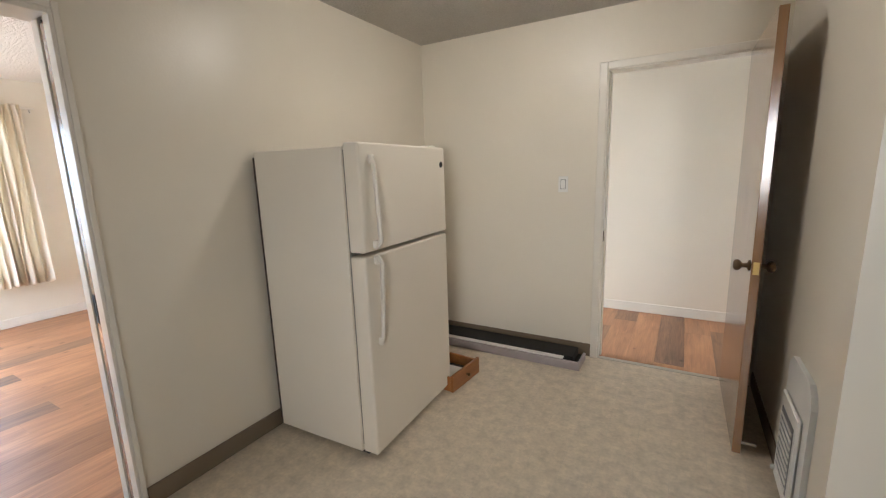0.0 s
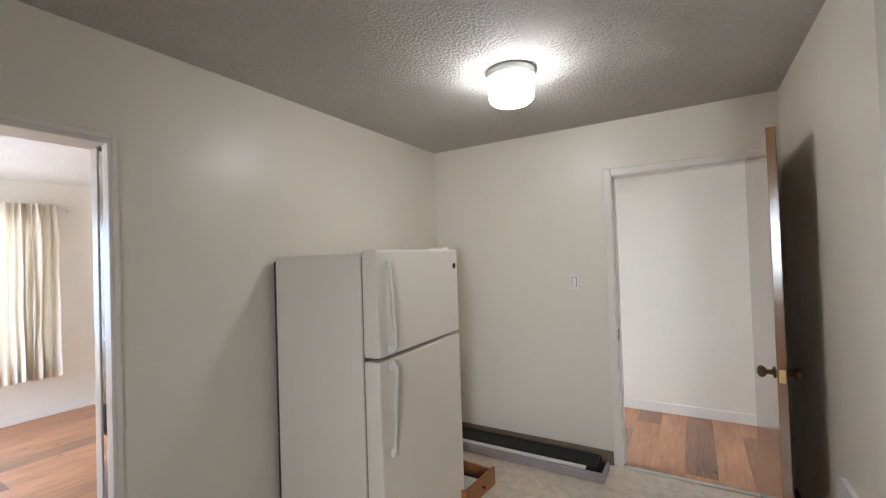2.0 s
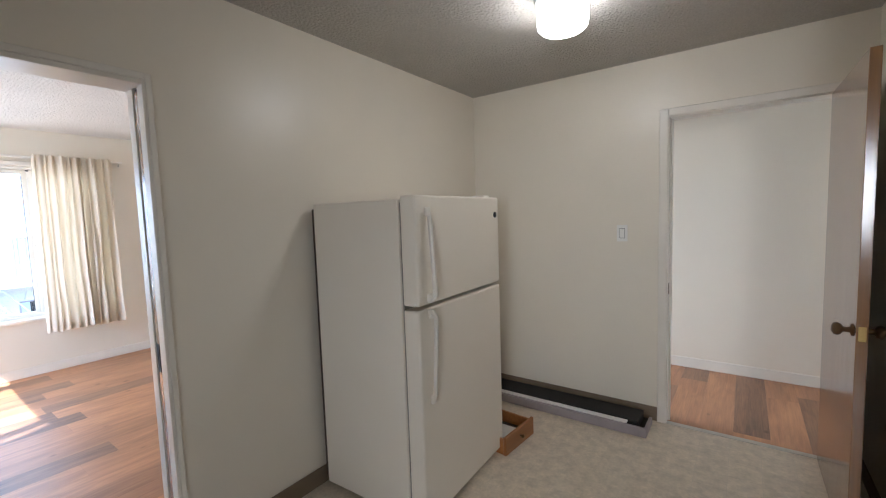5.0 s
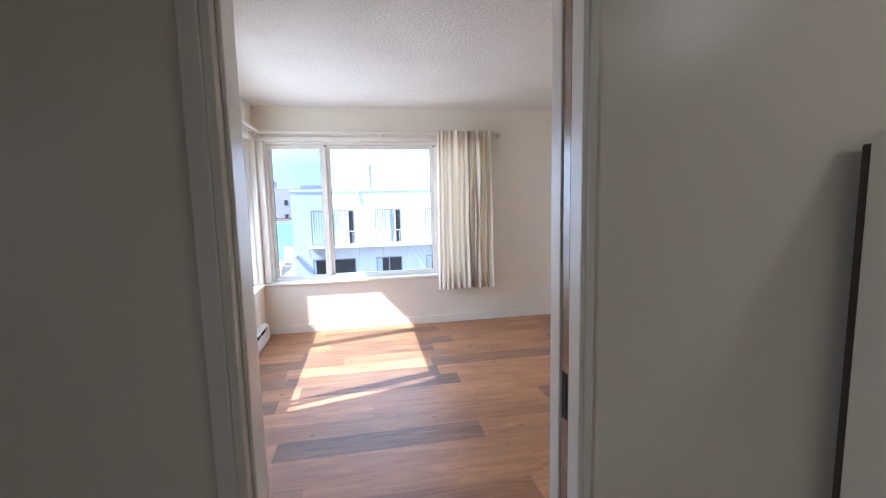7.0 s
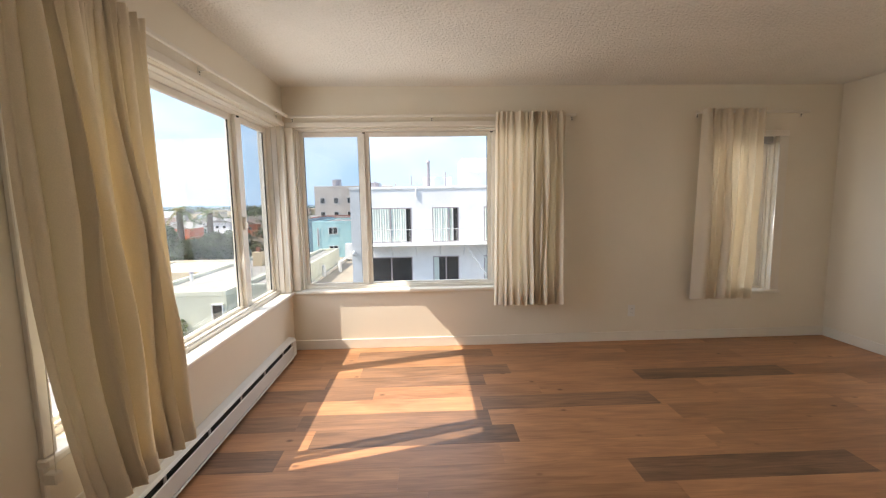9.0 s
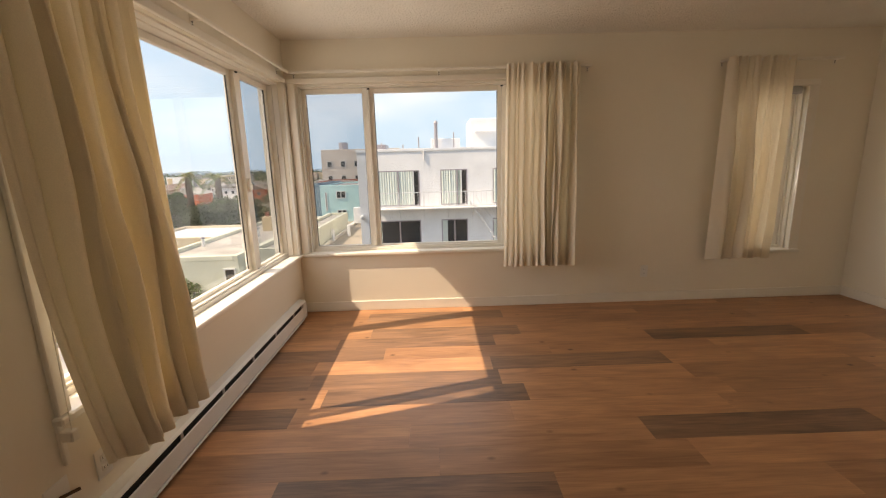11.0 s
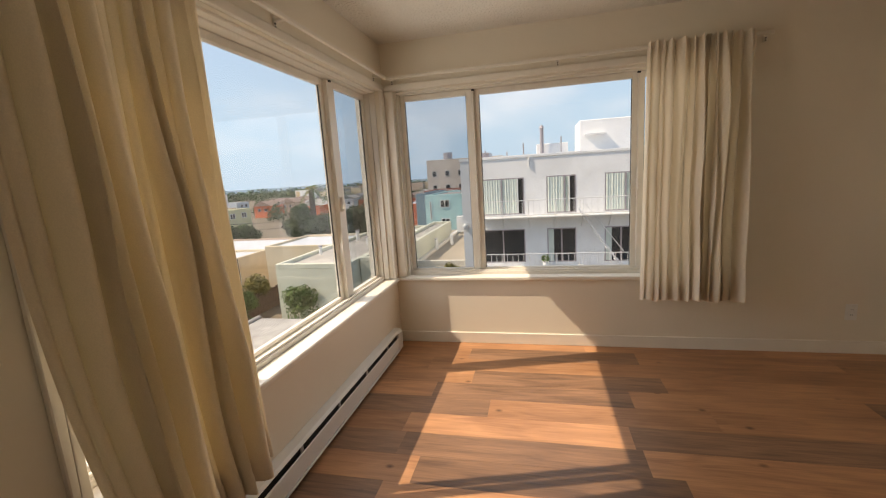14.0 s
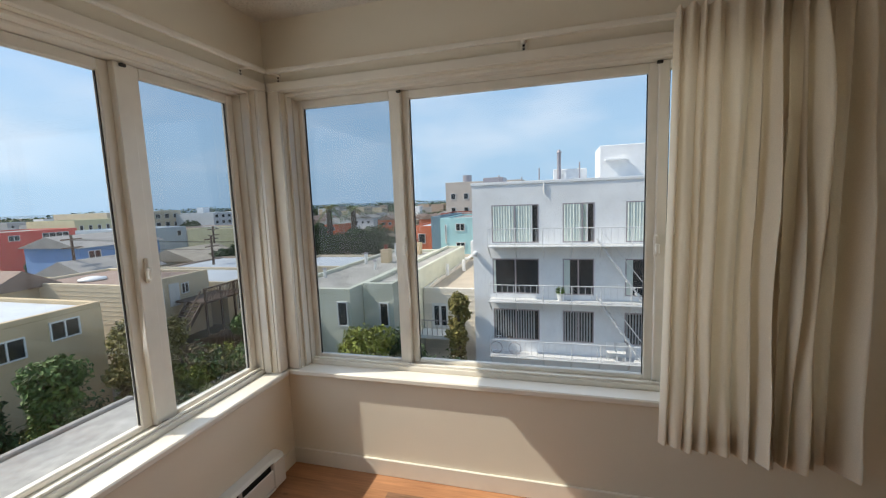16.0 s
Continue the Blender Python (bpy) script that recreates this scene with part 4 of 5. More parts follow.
def house_window(parent, face, plane, u0, u1, z0, z1, panes=2, curtain_side=None, frame_w=0.06, pane_mat=None):
    bm = bmesh.new()
    for a, b, c, d in ((u0, u0 + frame_w, z0, z1), (u1 - frame_w, u1, z0, z1), (u0 + frame_w, u1 - frame_w, z1 - frame_w, z1), (u0 + frame_w, u1 - frame_w, z0, z0 + frame_w)):
        face_box(face, plane, a, b, c, d, 0.001, 0.07, bm)
    for i in range(1, panes):
        m = u0 + (u1 - u0) * i / panes
        face_box(face, plane, m - frame_w / 2, m + frame_w / 2, z0 + frame_w, z1 - frame_w, 0.001, 0.06, bm)
    w = part("window", bm, WFRAME, parent)
    for i in range(panes):
        a, b = u0 + (u1 - u0) * i / panes, u0 + (u1 - u0) * (i + 1) / panes
        mat = pane_mat or (PANE_C if curtain_side is not None and i in curtain_side else PANE_D)
        part("pane", face_box(face, plane, a + frame_w * 0.6, b - frame_w * 0.6, z0 + frame_w * 0.9, z1 - frame_w * 0.9, 0.002, 0.02), mat, w)
    return w


def flat_house(name, x0, x1, y0, y1, top, wall_mat, roof_mat, label, category="house", parapet=0.25, east=(), north=(), bottom=G, **kw):
    """A flat-roofed house: walls, roof sheet, parapet coping and its windows."""
    h = thing(name, ((x0 + x1) / 2, (y0 + y1) / 2, bottom), label, category)
    part("wall", box((x0, y0, bottom), (x1, y1, top - parapet)), wall_mat, h)
    part("roof", box((x0 + 0.25, y0 + 0.25, top - parapet + 0.001), (x1 - 0.25, y1 - 0.25, top - parapet + 0.06)), roof_mat, h)
    bm = bmesh.new()
    for lo, hi in (((x0, y0, top - parapet), (x1, y0 + 0.22, top)), ((x0, y1 - 0.22, top - parapet), (x1, y1, top)),
                   ((x0, y0 + 0.22, top - parapet), (x0 + 0.22, y1 - 0.22, top)), ((x1 - 0.22, y0 + 0.22, top - parapet), (x1, y1 - 0.22, top))):
        put_box(bm, lo, hi, 0.02)
    part("parapet", bm, wall_mat, h)
    for u0, u1, z0, z1, n in east:
        house_window(h, "e", x1, u0, u1, z0, z1, n, **kw)
    for u0, u1, z0, z1, n in north:
        house_window(h, "n", y1, u0, u1, z0, z1, n, **kw)
    return h


def gable_house(name, x0, x1, y0, y1, eave, ridge, wall_mat, roof_mat, label, along="x", north=(), east=(), over=0.4):
    h = thing(name, ((x0 + x1) / 2, (y0 + y1) / 2, G), label, "house")
    part("wall", box((x0, y0, G), (x1, y1, eave)), wall_mat, h)
    bm = bmesh.new()

    def prism(a0, a1, b0, b1, z0, z1):
        mid = (b0 + b1) / 2
        pts = [(b0, z0), (b1, z0), (mid, z1)]
        ends = [[bm.verts.new((a, b, z) if along == "x" else (b, a, z)) for b, z in pts] for a in (a0, a1)]
        bm.faces.new(ends[0])
        bm.faces.new(ends[1])
        for i in range(3):
            j = (i + 1) % 3
            bm.faces.new((ends[0][i], ends[0][j], ends[1][j], ends[1][i]))

    if along == "x":
        prism(x0 - over, x1 + over, y0 - over, y1 + over, eave + 0.001, ridge)
    else:
        prism(y0 - over, y1 + over, x0 - over, x1 + over, eave + 0.001, ridge)
    part("roof", bm, roof_mat, h)
    for u0, u1, z0, z1, n in east:
        house_window(h, "e", x1, u0, u1, z0, z1, n)
    for u0, u1, z0, z1, n in north:
        house_window(h, "n", y1, u0, u1, z0, z1, n)
    return h


# ---- plants ----
LEAF_D = material("dark_foliage", (0.055, 0.09, 0.03), 0.7, vary=0.25, scale=1.2, island=True, obj_random=0.5)
LEAF_G = material("green_foliage", (0.11, 0.17, 0.045), 0.7, vary=0.25, scale=1.2, island=True, obj_random=0.5)
LEAF_O = material("olive_foliage", (0.22, 0.19, 0.055), 0.7, vary=0.3, scale=1.0, island=True, obj_random=0.5)
LEAF_Y = material("yellow_green_foliage", (0.28, 0.3, 0.05), 0.7, vary=0.3, scale=1.0, island=True, obj_random=0.4)
DRY = material("dry_grass", (0.22, 0.17, 0.1), 0.9, vary=0.3, scale=1.5, island=True, obj_random=0.4)
BARK = material("bark", (0.1, 0.075, 0.055), 0.9, vary=0.2, scale=6, bump=0.02, bump_scale=20)


def leaf_mesh(blobs, count, size, seed, flat=0.5):
    """Many small bent leaves on and inside a set of ellipsoid lobes (centre, radii)."""
    r = np.random.RandomState(seed)
    verts, faces = [], []
    vols = np.array([b[1][0] * b[1][1] * b[1][2] for b in blobs]) ** (2 / 3)
    pick = r.choice(len(blobs), count, p=vols / vols.sum())
    for k in pick:
        (cx, cy, cz), (rx, ry, rz) = blobs[k]
        d = r.normal(size=3)
        d /= np.linalg.norm(d)
        rad = 1 - 0.45 * r.rand() ** 2 + 0.1 * r.normal()
        c = np.array((cx, cy, cz)) + d * np.array((rx, ry, rz)) * rad
        n = d + 0.8 * r.normal(size=3)
        n /= np.linalg.norm(n)
        a = np.cross(n, r.normal(size=3))
        a /= np.linalg.norm(a)
        b = np.cross(n, a)
        s = size * (0.6 + 0.9 * r.rand())
        i = len(verts)
        verts += [tuple(c - a * s), tuple(c + b * s * flat + n * s * 0.15), tuple(c + a * s), tuple(c - b * s * flat + n * s * 0.15)]
        faces.append((i, i + 1, i + 2, i + 3))
    me = bpy.data.meshes.new("crown")
    me.from_pydata(verts, [], faces)
    return me


# the white apartment house across the gap
AX, AY0, AY1, AT = -25.0, -3.82, 13.0, 2.23
apt = thing("apartment_building", (AX - 6, 4.5, G), "white stucco apartment house with iron balconies and fire stairs", "apartment building")
part("wall", box((AX - 14, AY0, G), (AX, AY1, AT - 0.12)), WHITE_ST, apt)
part("cornice", box((AX - 14.04, AY0 - 0.04, AT - 0.119), (AX + 0.04, AY1 + 0.04, AT + 0.02), 0.01), WHITE_ST, apt)
part("roof", box((AX - 13.7, AY0 + 0.3, AT + 0.021), (AX - 0.3, AY1 - 0.3, AT + 0.04)), ROOF_W, apt)
ROWS_Z = [(-0.82, 1.1), (-3.43, -1.62), (-5.85, -4.25), (-8.0, -6.9)]
COLS = [(-2.82, -0.48), (0.66, 2.13), (3.52, 5.1), (6.6, 8.9), (10.0, 11.8)]
SHEER = material("sheer_net_curtain", (0.62, 0.68, 0.62), 0.7, vary=0.08, scale=3)
BLINDS = material("vertical_blinds", (0.33, 0.34, 0.34), 0.6, vary=0.1)


def sheer(u0, u1, z0, z1, seed):
    """A folded net curtain standing just behind the window's face."""
    bm, rr = bmesh.new(), random.Random(seed)
    n = max(6, int((u1 - u0) / 0.12)) * 2
    us = [u0 + (u1 - u0) * i / n for i in range(n + 1)]
    ds = [0.003 + (0.012 + 0.022 * rr.random()) * (i % 2) for i in range(n + 1)]
    lo = [bm.verts.new((AX + d, u, z0)) for u, d in zip(us, ds)]
    hi = [bm.verts.new((AX + d, u, z1)) for u, d in zip(us, ds)]
    for i in range(n):
        bm.faces.new((lo[i], lo[i + 1], hi[i + 1], hi[i]))
    return bm


for r, (z0, z1) in enumerate(ROWS_Z[:3]):
    for c, (u0, u1) in enumerate(COLS):
        bm = bmesh.new()
        for a, b, p, q in ((u0, u0 + 0.06, z0, z1), (u1 - 0.06, u1, z0, z1), (u0 + 0.06, u1 - 0.06, z1 - 0.06, z1), (u0 + 0.06, u1 - 0.06, z0, z0 + 0.06)):
            face_box("e", AX, a, b, p, q, -0.1, 0.012, bm)
        m = u0 + (u1 - u0) * (0.5 if c == 0 or r else 0.62)
        face_box("e", AX, m - 0.035, m + 0.035, z0 + 0.06, z1 - 0.06, 0.001, 0.05, bm)
        w = part("window", bm, GREYM, apt)
        if r == 0:
            part("net_curtain", sheer(u0 + 0.06, m - 0.036, z0 + 0.06, z1 - 0.06, c), SHEER, w)
        else:
            part("pane", face_box("e", AX, u0 + 0.05, m - 0.036, z0 + 0.05, z1 - 0.05, 0.002, 0.01), PANE_D, w)
        last = u1 - 0.32 if r == 0 else u1
        if r == 0:
            part("net_curtain", sheer(m + 0.036, last - 0.05, z0 + 0.06, z1 - 0.06, c + 9), SHEER, w)
        else:
            part("pane", face_box("e", AX, m + 0.036, last - 0.05, z0 + 0.05, z1 - 0.05, 0.002, 0.01), PANE_D, w)
        if r == 0:
            # dark sheet on the solid wall, for the shade inside the open slider
            part("open_gap", face_box("e", AX, u1 - 0.3, u1 - 0.062, z0 + 0.061, z1 - 0.061, 0.002, 0.012), DARK, w, "dark sheet for the shade in the gap of the open slider")
            part("stile", face_box("e", AX, u1 - 0.37, u1 - 0.31, z0 + 0.061, z1 - 0.061, 0.011, 0.05), WFRAME, w)
        elif r == 1:
            part("drape", face_box("e", AX, u0 + 0.06, u0 + 0.06 + (0.28 if c else 0.1), z0 + 0.061, z1 - 0.061, 0.0102, 0.014), SHEER, w)
        elif r == 2:
            n = int((u1 - u0 - 0.16) / 0.13)
            for i in range(n):
                part("slat", face_box("e", AX, u0 + 0.08 + i * 0.13, u0 + 0.15 + i * 0.13, z0 + 0.061, z1 - 0.061, 0.0105, 0.018), BLINDS, w)


def balcony(z, y0, y1, deep=0.9):
    """Iron fire balcony: slab, brackets, posts and rails."""
    b = part("balcony", face_box("e", AX, y0, y1, z - 0.055, z, 0.001, deep, bevel=0.008), IRON, apt)
    n = int((y1 - y0) / 1.2)
    for i in range(n + 1):
        y = y0 + 0.05 + i * (y1 - y0 - 0.1) / n
        part("bracket", rod((AX + 0.02, y, z - 0.65), (AX + deep * 0.85, y, z - 0.055), 0.026, n=6), IRON, b)
        part("post", rod((AX + deep - 0.04, y, z), (AX + deep - 0.04, y, z + 0.85), 0.02, n=6), IRON, b)
    for h in (0.1, 0.85):
        part("rail", rod((AX + deep - 0.04, y0 + 0.02, z + h), (AX + deep - 0.04, y1 - 0.02, z + h), 0.021, n=6), IRON, b)
    m = int((y1 - y0) / 0.28)
    bars = bmesh.new()
    for i in range(m):
        y = y0 + 0.15 + i * 0.28
        put_rod(bars, (AX + deep - 0.04, y, z + 0.1), (AX + deep - 0.04, y, z + 0.85), 0.013, n=5)
    part("bars", bars, IRON, b)
    for y in (y0 + 0.02, y1 - 0.02):
        part("side_rail", rod((AX + 0.01, y, z + 0.85), (AX + deep - 0.04, y, z + 0.85), 0.014, n=6), IRON, b)
    return b


for z in (-0.9, -3.67, -6.5):
    balcony(z, -2.95, 6.4)
for z0, z1 in ((-0.9, -3.67), (-3.67, -6.5)):
    st = part("fire_stair", rod((AX + 0.35, 2.2, z0 + 0.3), (AX + 0.35, 4.3, z1), 0.035, n=6), IRON, apt)
    part("stringer", rod((AX + 0.75, 2.2, z0 + 0.3), (AX + 0.75, 4.3, z1), 0.035, n=6), IRON, st)
    part("hand_rail", rod((AX + 0.75, 2.5, z0 + 0.55), (AX + 0.75, 4.3, z1 + 0.9), 0.02, n=6), IRON, st)
    for i in range(10):
        t = (i + 0.5) / 10
        y, z = 2.2 + 2.1 * t, z0 + 0.3 + (z1 - z0 - 0.3) * t
        part("tread", box((AX + 0.36, y - 0.1, z - 0.015), (AX + 0.74, y + 0.1, z + 0.015)), IRON, st)
bulk = part("stair_bulkhead", box((AX - 5.5, 2.55, AT + 0.021), (AX - 2.5, 5.2, AT + 1.75), 0.03), WHITE_ST, apt)
part("bulkhead_awning", box((AX - 2.499, 2.8, AT + 0.95), (AX - 1.9, 3.9, AT + 1.0)), WHITE_ST, bulk)
part("roof_shed", box((AX - 4, 0.2, AT + 0.021), (AX - 2, 1.9, AT + 0.62), 0.03), WHITE_ST, apt)
part("vent_pipe", rod((AX - 1.8, 0.5, AT + 0.02), (AX - 1.8, 0.5, AT + 1.45), 0.1, n=12), GREYM, apt, "grey vent pipe")
part("vent_cap", rod((AX - 1.8, 0.5, AT + 1.451), (AX - 1.8, 0.5, AT + 1.6), 0.15, 0.05, n=12), GREYM, apt)
for y, hgt in ((-2.6, 0.45), (-1.4, 0.3), (-0.5, 0.7), (1.5, 0.9)):
    part("roof_pipe", rod((AX - 1.4, y, AT + 0.02), (AX - 1.4, y, AT + hgt), 0.035, n=8), GREYM, apt)
part("skylight", box((AX - 3.2, -3.5, AT + 0.041), (AX - 1.6, -2.4, AT + 0.35), 0.03), GREYM, apt)
part("flood_lamp", lathe([(0.05, 0), (0.13, 0.05), (0.14, 0.2), (0.05, 0.28)], Matrix.Translation((AX + 0.15, AY0 + 0.15, -1.5)), 12), WFRAME, apt, "white flood lamp", True)
part("down_pipe", rod((AX + 0.05, -0.2, AT - 0.6), (AX + 0.05, -0.2, AT - 0.1), 0.04, n=8), IRON, apt)

# odds and ends on the lowest iron balcony
pot = thing("plant_pot", (AX + 0.4, 0.5, -3.67), "white plant pot on the iron balcony", "plant pot")
part("pot", lathe([(0.13, -3.67), (0.17, -3.3), (0.15, -3.3)], Matrix.Translation((AX + 0.4, 0.55, 0)), 12), WFRAME, pot)
me = leaf_mesh([((AX + 0.4, 0.55, -3.15), (0.2, 0.2, 0.18))], 120, 0.06, 3)
me.materials.append(LEAF_G)
me.transform(Matrix.Translation(-Vector((AX + 0.4, 0.5, -3.67))))
foliage = new("foliage", me)
foliage.parent = pot
for y, tilt in ((2.9, 12), (3.35, -8)):
    ch = thing("folding_chair", (AX + 0.45, y, -6.5), "white plastic folding chair leaning on the balcony", "chair", turn=tilt)
    part("seat", box((-0.2, -0.2, 0.4), (0.2, 0.2, 0.43), 0.01), WFRAME, ch, local=True)
    part("backrest", box((-0.22, -0.2, 0.43), (-0.19, 0.2, 0.85), 0.01, m=pose(0, 0, 0, 0, -6, 0)), WFRAME, ch, local=True)
    for lx in (-0.18, 0.18):
        for ly in (-0.18, 0.18):
            part("leg", rod((lx, ly, 0.0), (lx * 0.8, ly * 0.9, 0.4), 0.018, n=6), WFRAME, ch, local=True)
bike = thing("bicycle", (AX + 0.5, -2.2, -6.5), "white bicycle parked on the lowest iron balcony", "bicycle")
for y in (-2.65, -1.7):
    bm = bmesh.new()
    for i in range(16):
        a0, a1 = 2 * math.pi * i / 16, 2 * math.pi * (i + 1) / 16
        put_rod(bm, (AX + 0.5, y + 0.31 * math.cos(a0), -6.18 + 0.31 * math.sin(a0)), (AX + 0.5, y + 0.31 * math.cos(a1), -6.18 + 0.31 * math.sin(a1)), 0.02, n=5)
    part("wheel", bm, GREYM, bike)
bm = bmesh.new()
for a, b in (((-2.65, -6.18), (-2.5, -5.6)), ((-2.5, -5.7), (-1.95, -5.7)), ((-2.5, -5.7), (-2.15, -6.15)), ((-2.15, -6.15), (-1.95, -5.6)), ((-2.15, -6.15), (-1.7, -6.18)), ((-1.95, -5.7), (-1.7, -6.18)), ((-2.6, -5.55), (-2.4, -5.55))):
    put_rod(bm, (AX + 0.5, a[0], a[1]), (AX + 0.5, b[0], b[1]), 0.022, n=6)
part("frame", bm, WFRAME, bike)
part("saddle", box((AX + 0.44, -2.05, -5.6), (AX + 0.56, -1.82, -5.55), 0.01), DARK, bike)

DECK = material("weathered_deck", (0.33, 0.325, 0.31), 0.85, vary=0.3, scale=2.2, grain=0.15, grain_scale=14, bump=0.002, bump_scale=20)
ledge = thing("lower_roof", (-4.2, -1.9, G), "weathered grey flat roof just below the window", "roof")
part("roof_deck", box((-6.08, -2.56, 0.02), (XK0 - 0.3, -1.16, 0.08), 0.01), DECK, ledge)
part("edge_strip", box((-6.1, -2.62, 0.0), (XK0 - 0.3, -2.561, 0.1), 0.01), ROOF_G, ledge, "pale metal edge strip")
part("wall", box((-6.05, -2.5, G), (XK0 - 0.35, -1.17, 0.019)), BEIGE_ST, ledge)
tagged(part("own_facade", box((-5.99, -1.165, G), (XK0, -1.155, -0.21)), WHITE_ST), "white outer wall below the window", "wall", kind="structure")

# gardens and houses to the south-west
flat_house("beige_house", -18.4, -1.0, -34, -21, -2.8, BEIGE_ST, ROOF_W, "beige stucco flat-roofed house with white sliding windows",
           north=[(-17.4, -16.2, -4.1, -3.25, 2), (-15.3, -13.4, -4.45, -3.55, 3), (-11.5, -9.8, -4.45, -3.55, 2)])
yel = flat_house("yellow_house", -30.3, -24.0, -37, -26.5, -3.35, CREAM_ST, ROOF_R, "cream clapboard house with brown roof and white window frames",
                 north=[(-26.3, -24.9, -5.25, -3.95, 2), (-28.4, -27.75, -4.75, -3.95, 2)])
lap = part("clapboard", box((-23.999, -36.9, -6.0), (-23.98, -26.6, -5.97)), CREAM_ST, yel)
for i in range(14):
    part("board", box((-23.999, -36.9, -8 + 0.32 * i), (-23.982, -26.6, -8 + 0.32 * i + 0.02)), CREAM_ST, yel)
part("corner_trim", box((-24.08, -26.499, G), (-23.93, -26.43, -3.4)), WFRAME, yel)
part("door", face_box("n", -26.5, -27.55, -26.75, -5.5, -3.85, 0.001, 0.06), WFRAME, yel, "white door onto the stairs")
part("skylight", lathe([(0.9, 0), (0.85, 0.12), (0.4, 0.24)], pose(-26.2, -33.0, -3.5), 16), WFRAME, yel, "white domed skylight", True)
gable_house("yellow_gable_house", -25.0, -21.0, -39.5, -35.0, -3.6, -2.3, CREAM_ST, ROOF_R, "small cream gabled house with white fascia", along="y")
flat_house("cream_house", -37.5, -30.8, -46, -25.3, -4.45, CREAM_ST, ROOF_W, "cream house with a pale blue-grey flat roof", north=[(-33.2, -31.8, -7.0, -5.7, 2)])
flat_house("pink_house", -46, -38, -40, -24.5, -4.55, PINK_ST, ROOF_W, "pinkish house with a white flat roof", north=[(-40.6, -39.2, -6.9, -5.6, 2)])

deck = thing("garden_deck", (-28.5, -24.5, G), "brown wooden deck with railings and stairs down to the garden", "deck")
part("platform", box((-31.2, -26.3, -5.25), (-27.0, -23.6, -5.1), 0.01), WOODB, deck)
for x in (-31.1, -29.8, -28.5, -27.1):
    part("post", box((x - 0.06, -23.75, G), (x + 0.06, -23.63, -4.15)), WOODB, deck)
part("rail", box((-31.2, -23.74, -4.22), (-27.0, -23.64, -4.14)), WOODB, deck)
for i in range(30):
    x = -31.1 + i * 0.14
    part("baluster", box((x, -23.71, -5.1), (x + 0.035, -23.67, -4.22)), WOODB, deck)
part("stringer", box((0, -0.06, -0.12), (3.6, 0.06, 0.12), m=pose(-26.99, -23.9, -5.2, 0, 48, 0)), WOODB, deck)
part("stringer", box((0, -0.06, -0.12), (3.6, 0.06, 0.12), m=pose(-26.99, -25.2, -5.2, 0, 48, 0)), WOODB, deck)
part("stair_rail", box((0, -0.04, -0.04), (3.6, 0.04, 0.04), m=pose(-26.99, -23.9, -4.3, 0, 48, 0)), WOODB, deck)
for i in range(9):
    part("tread", box((-26.9 + i * 0.26, -25.1, -5.4 - i * 0.28), (-26.6 + i * 0.26, -24.0, -5.36 - i * 0.28)), WOODB, deck)
fence = thing("garden_fence", (-24, -20.5, G), "dark brown wooden garden fence", "fence")
for i in range(46):
    x = -33 + i * 0.3
    part("board", box((x, -20.55 - 0.01 * (i % 2), G), (x + 0.27, -20.52, G + 1.55 + 0.04 * (i % 3))), WOODB, fence)
for z in (0.4, 1.3):
    part("rail", box((-33, -20.519, G + z), (-19.2, -20.45, G + z + 0.1)), WOODB, fence)

# west: green house, white house with french doors, roofs, teal and orange houses
flat_house("green_house", -36, -21.0, -13.0, -8.9, -2.5, GREEN_ST, ROOF_C, "pale green stucco house with a pale grey flat roof", east=[(-9.6, -9.05, -4.3, -3.1, 1)])
flat_house("green_annex", -38, -22.2, -8.85, -7.25, -2.45, GREEN_ST, ROOF_C, "pale green annex with a pale grey flat roof", east=[(-8.0, -7.5, -4.6, -3.4, 1)])
fh = flat_house("white_house", -46, -26.6, -7.2, -3.9, -3.6, stucco("cream_white_clapboard", (0.78, 0.72, 0.62)), ROOF_B, "white clapboard house with french doors and a beige roof")
for x, y, h, r in ((-27.5, -10.6, 0.5, 0.1), (-29.5, -12.2, 0.7, 0.12), (-31.8, -9.8, 0.6, 0.1), (-33.5, -11.6, 0.9, 0.14), (-24.6, -12.4, 0.45, 0.09)):
    v = thing("roof_vent", (x, y, -2.69), "short white vent pipe on the grey roof", "roof vent")
    part("pipe", rod((x, y, -2.69), (x, y, -2.69 + h), r, n=10), WHITEM, v)
    part("cap", rod((x, y, -2.689 + h), (x, y, -2.6 + h), r * 1.5, r * 1.1, n=10), GREYM, v)
for x, y in ((-30.2, -11.0), (-34.4, -10.2)):
    ch = thing("chimney", (x, y, -2.69), "short tan brick chimney on the grey roof", "chimney")
    part("stack", box((x - 0.3, y - 0.3, -2.69), (x + 0.3, y + 0.3, -1.75), 0.02), BEIGE_ST, ch)
    part("flue", rod((x, y, -1.749), (x, y, -1.45), 0.13, n=10), BRICK_ST, ch)
frd = part("french_door", face_box("e", -26.6, -6.7, -5.75, -6.0, -4.5, 0.001, 0.05), WFRAME, fh, "white french doors")
for u in (-6.55, -6.12):
    part("pane", face_box("e", -26.6, u, u + 0.28, -5.8, -4.65, 0.051, 0.06), PANE_D, frd)
part("balcony", face_box("e", -26.6, -7.3, -4.9, -6.25, -6.05, 0.001, 1.2), WHITE_ST, fh)
for i in range(9):
    part("balcony_post", rod((-25.45, -7.25 + i * 0.29, -6.05), (-25.45, -7.25 + i * 0.29, -5.2), 0.02, n=5), GREYM, fh)
part("balcony_rail", rod((-25.45, -7.3, -5.2), (-25.45, -4.9, -5.2), 0.025, n=6), GREYM, fh)
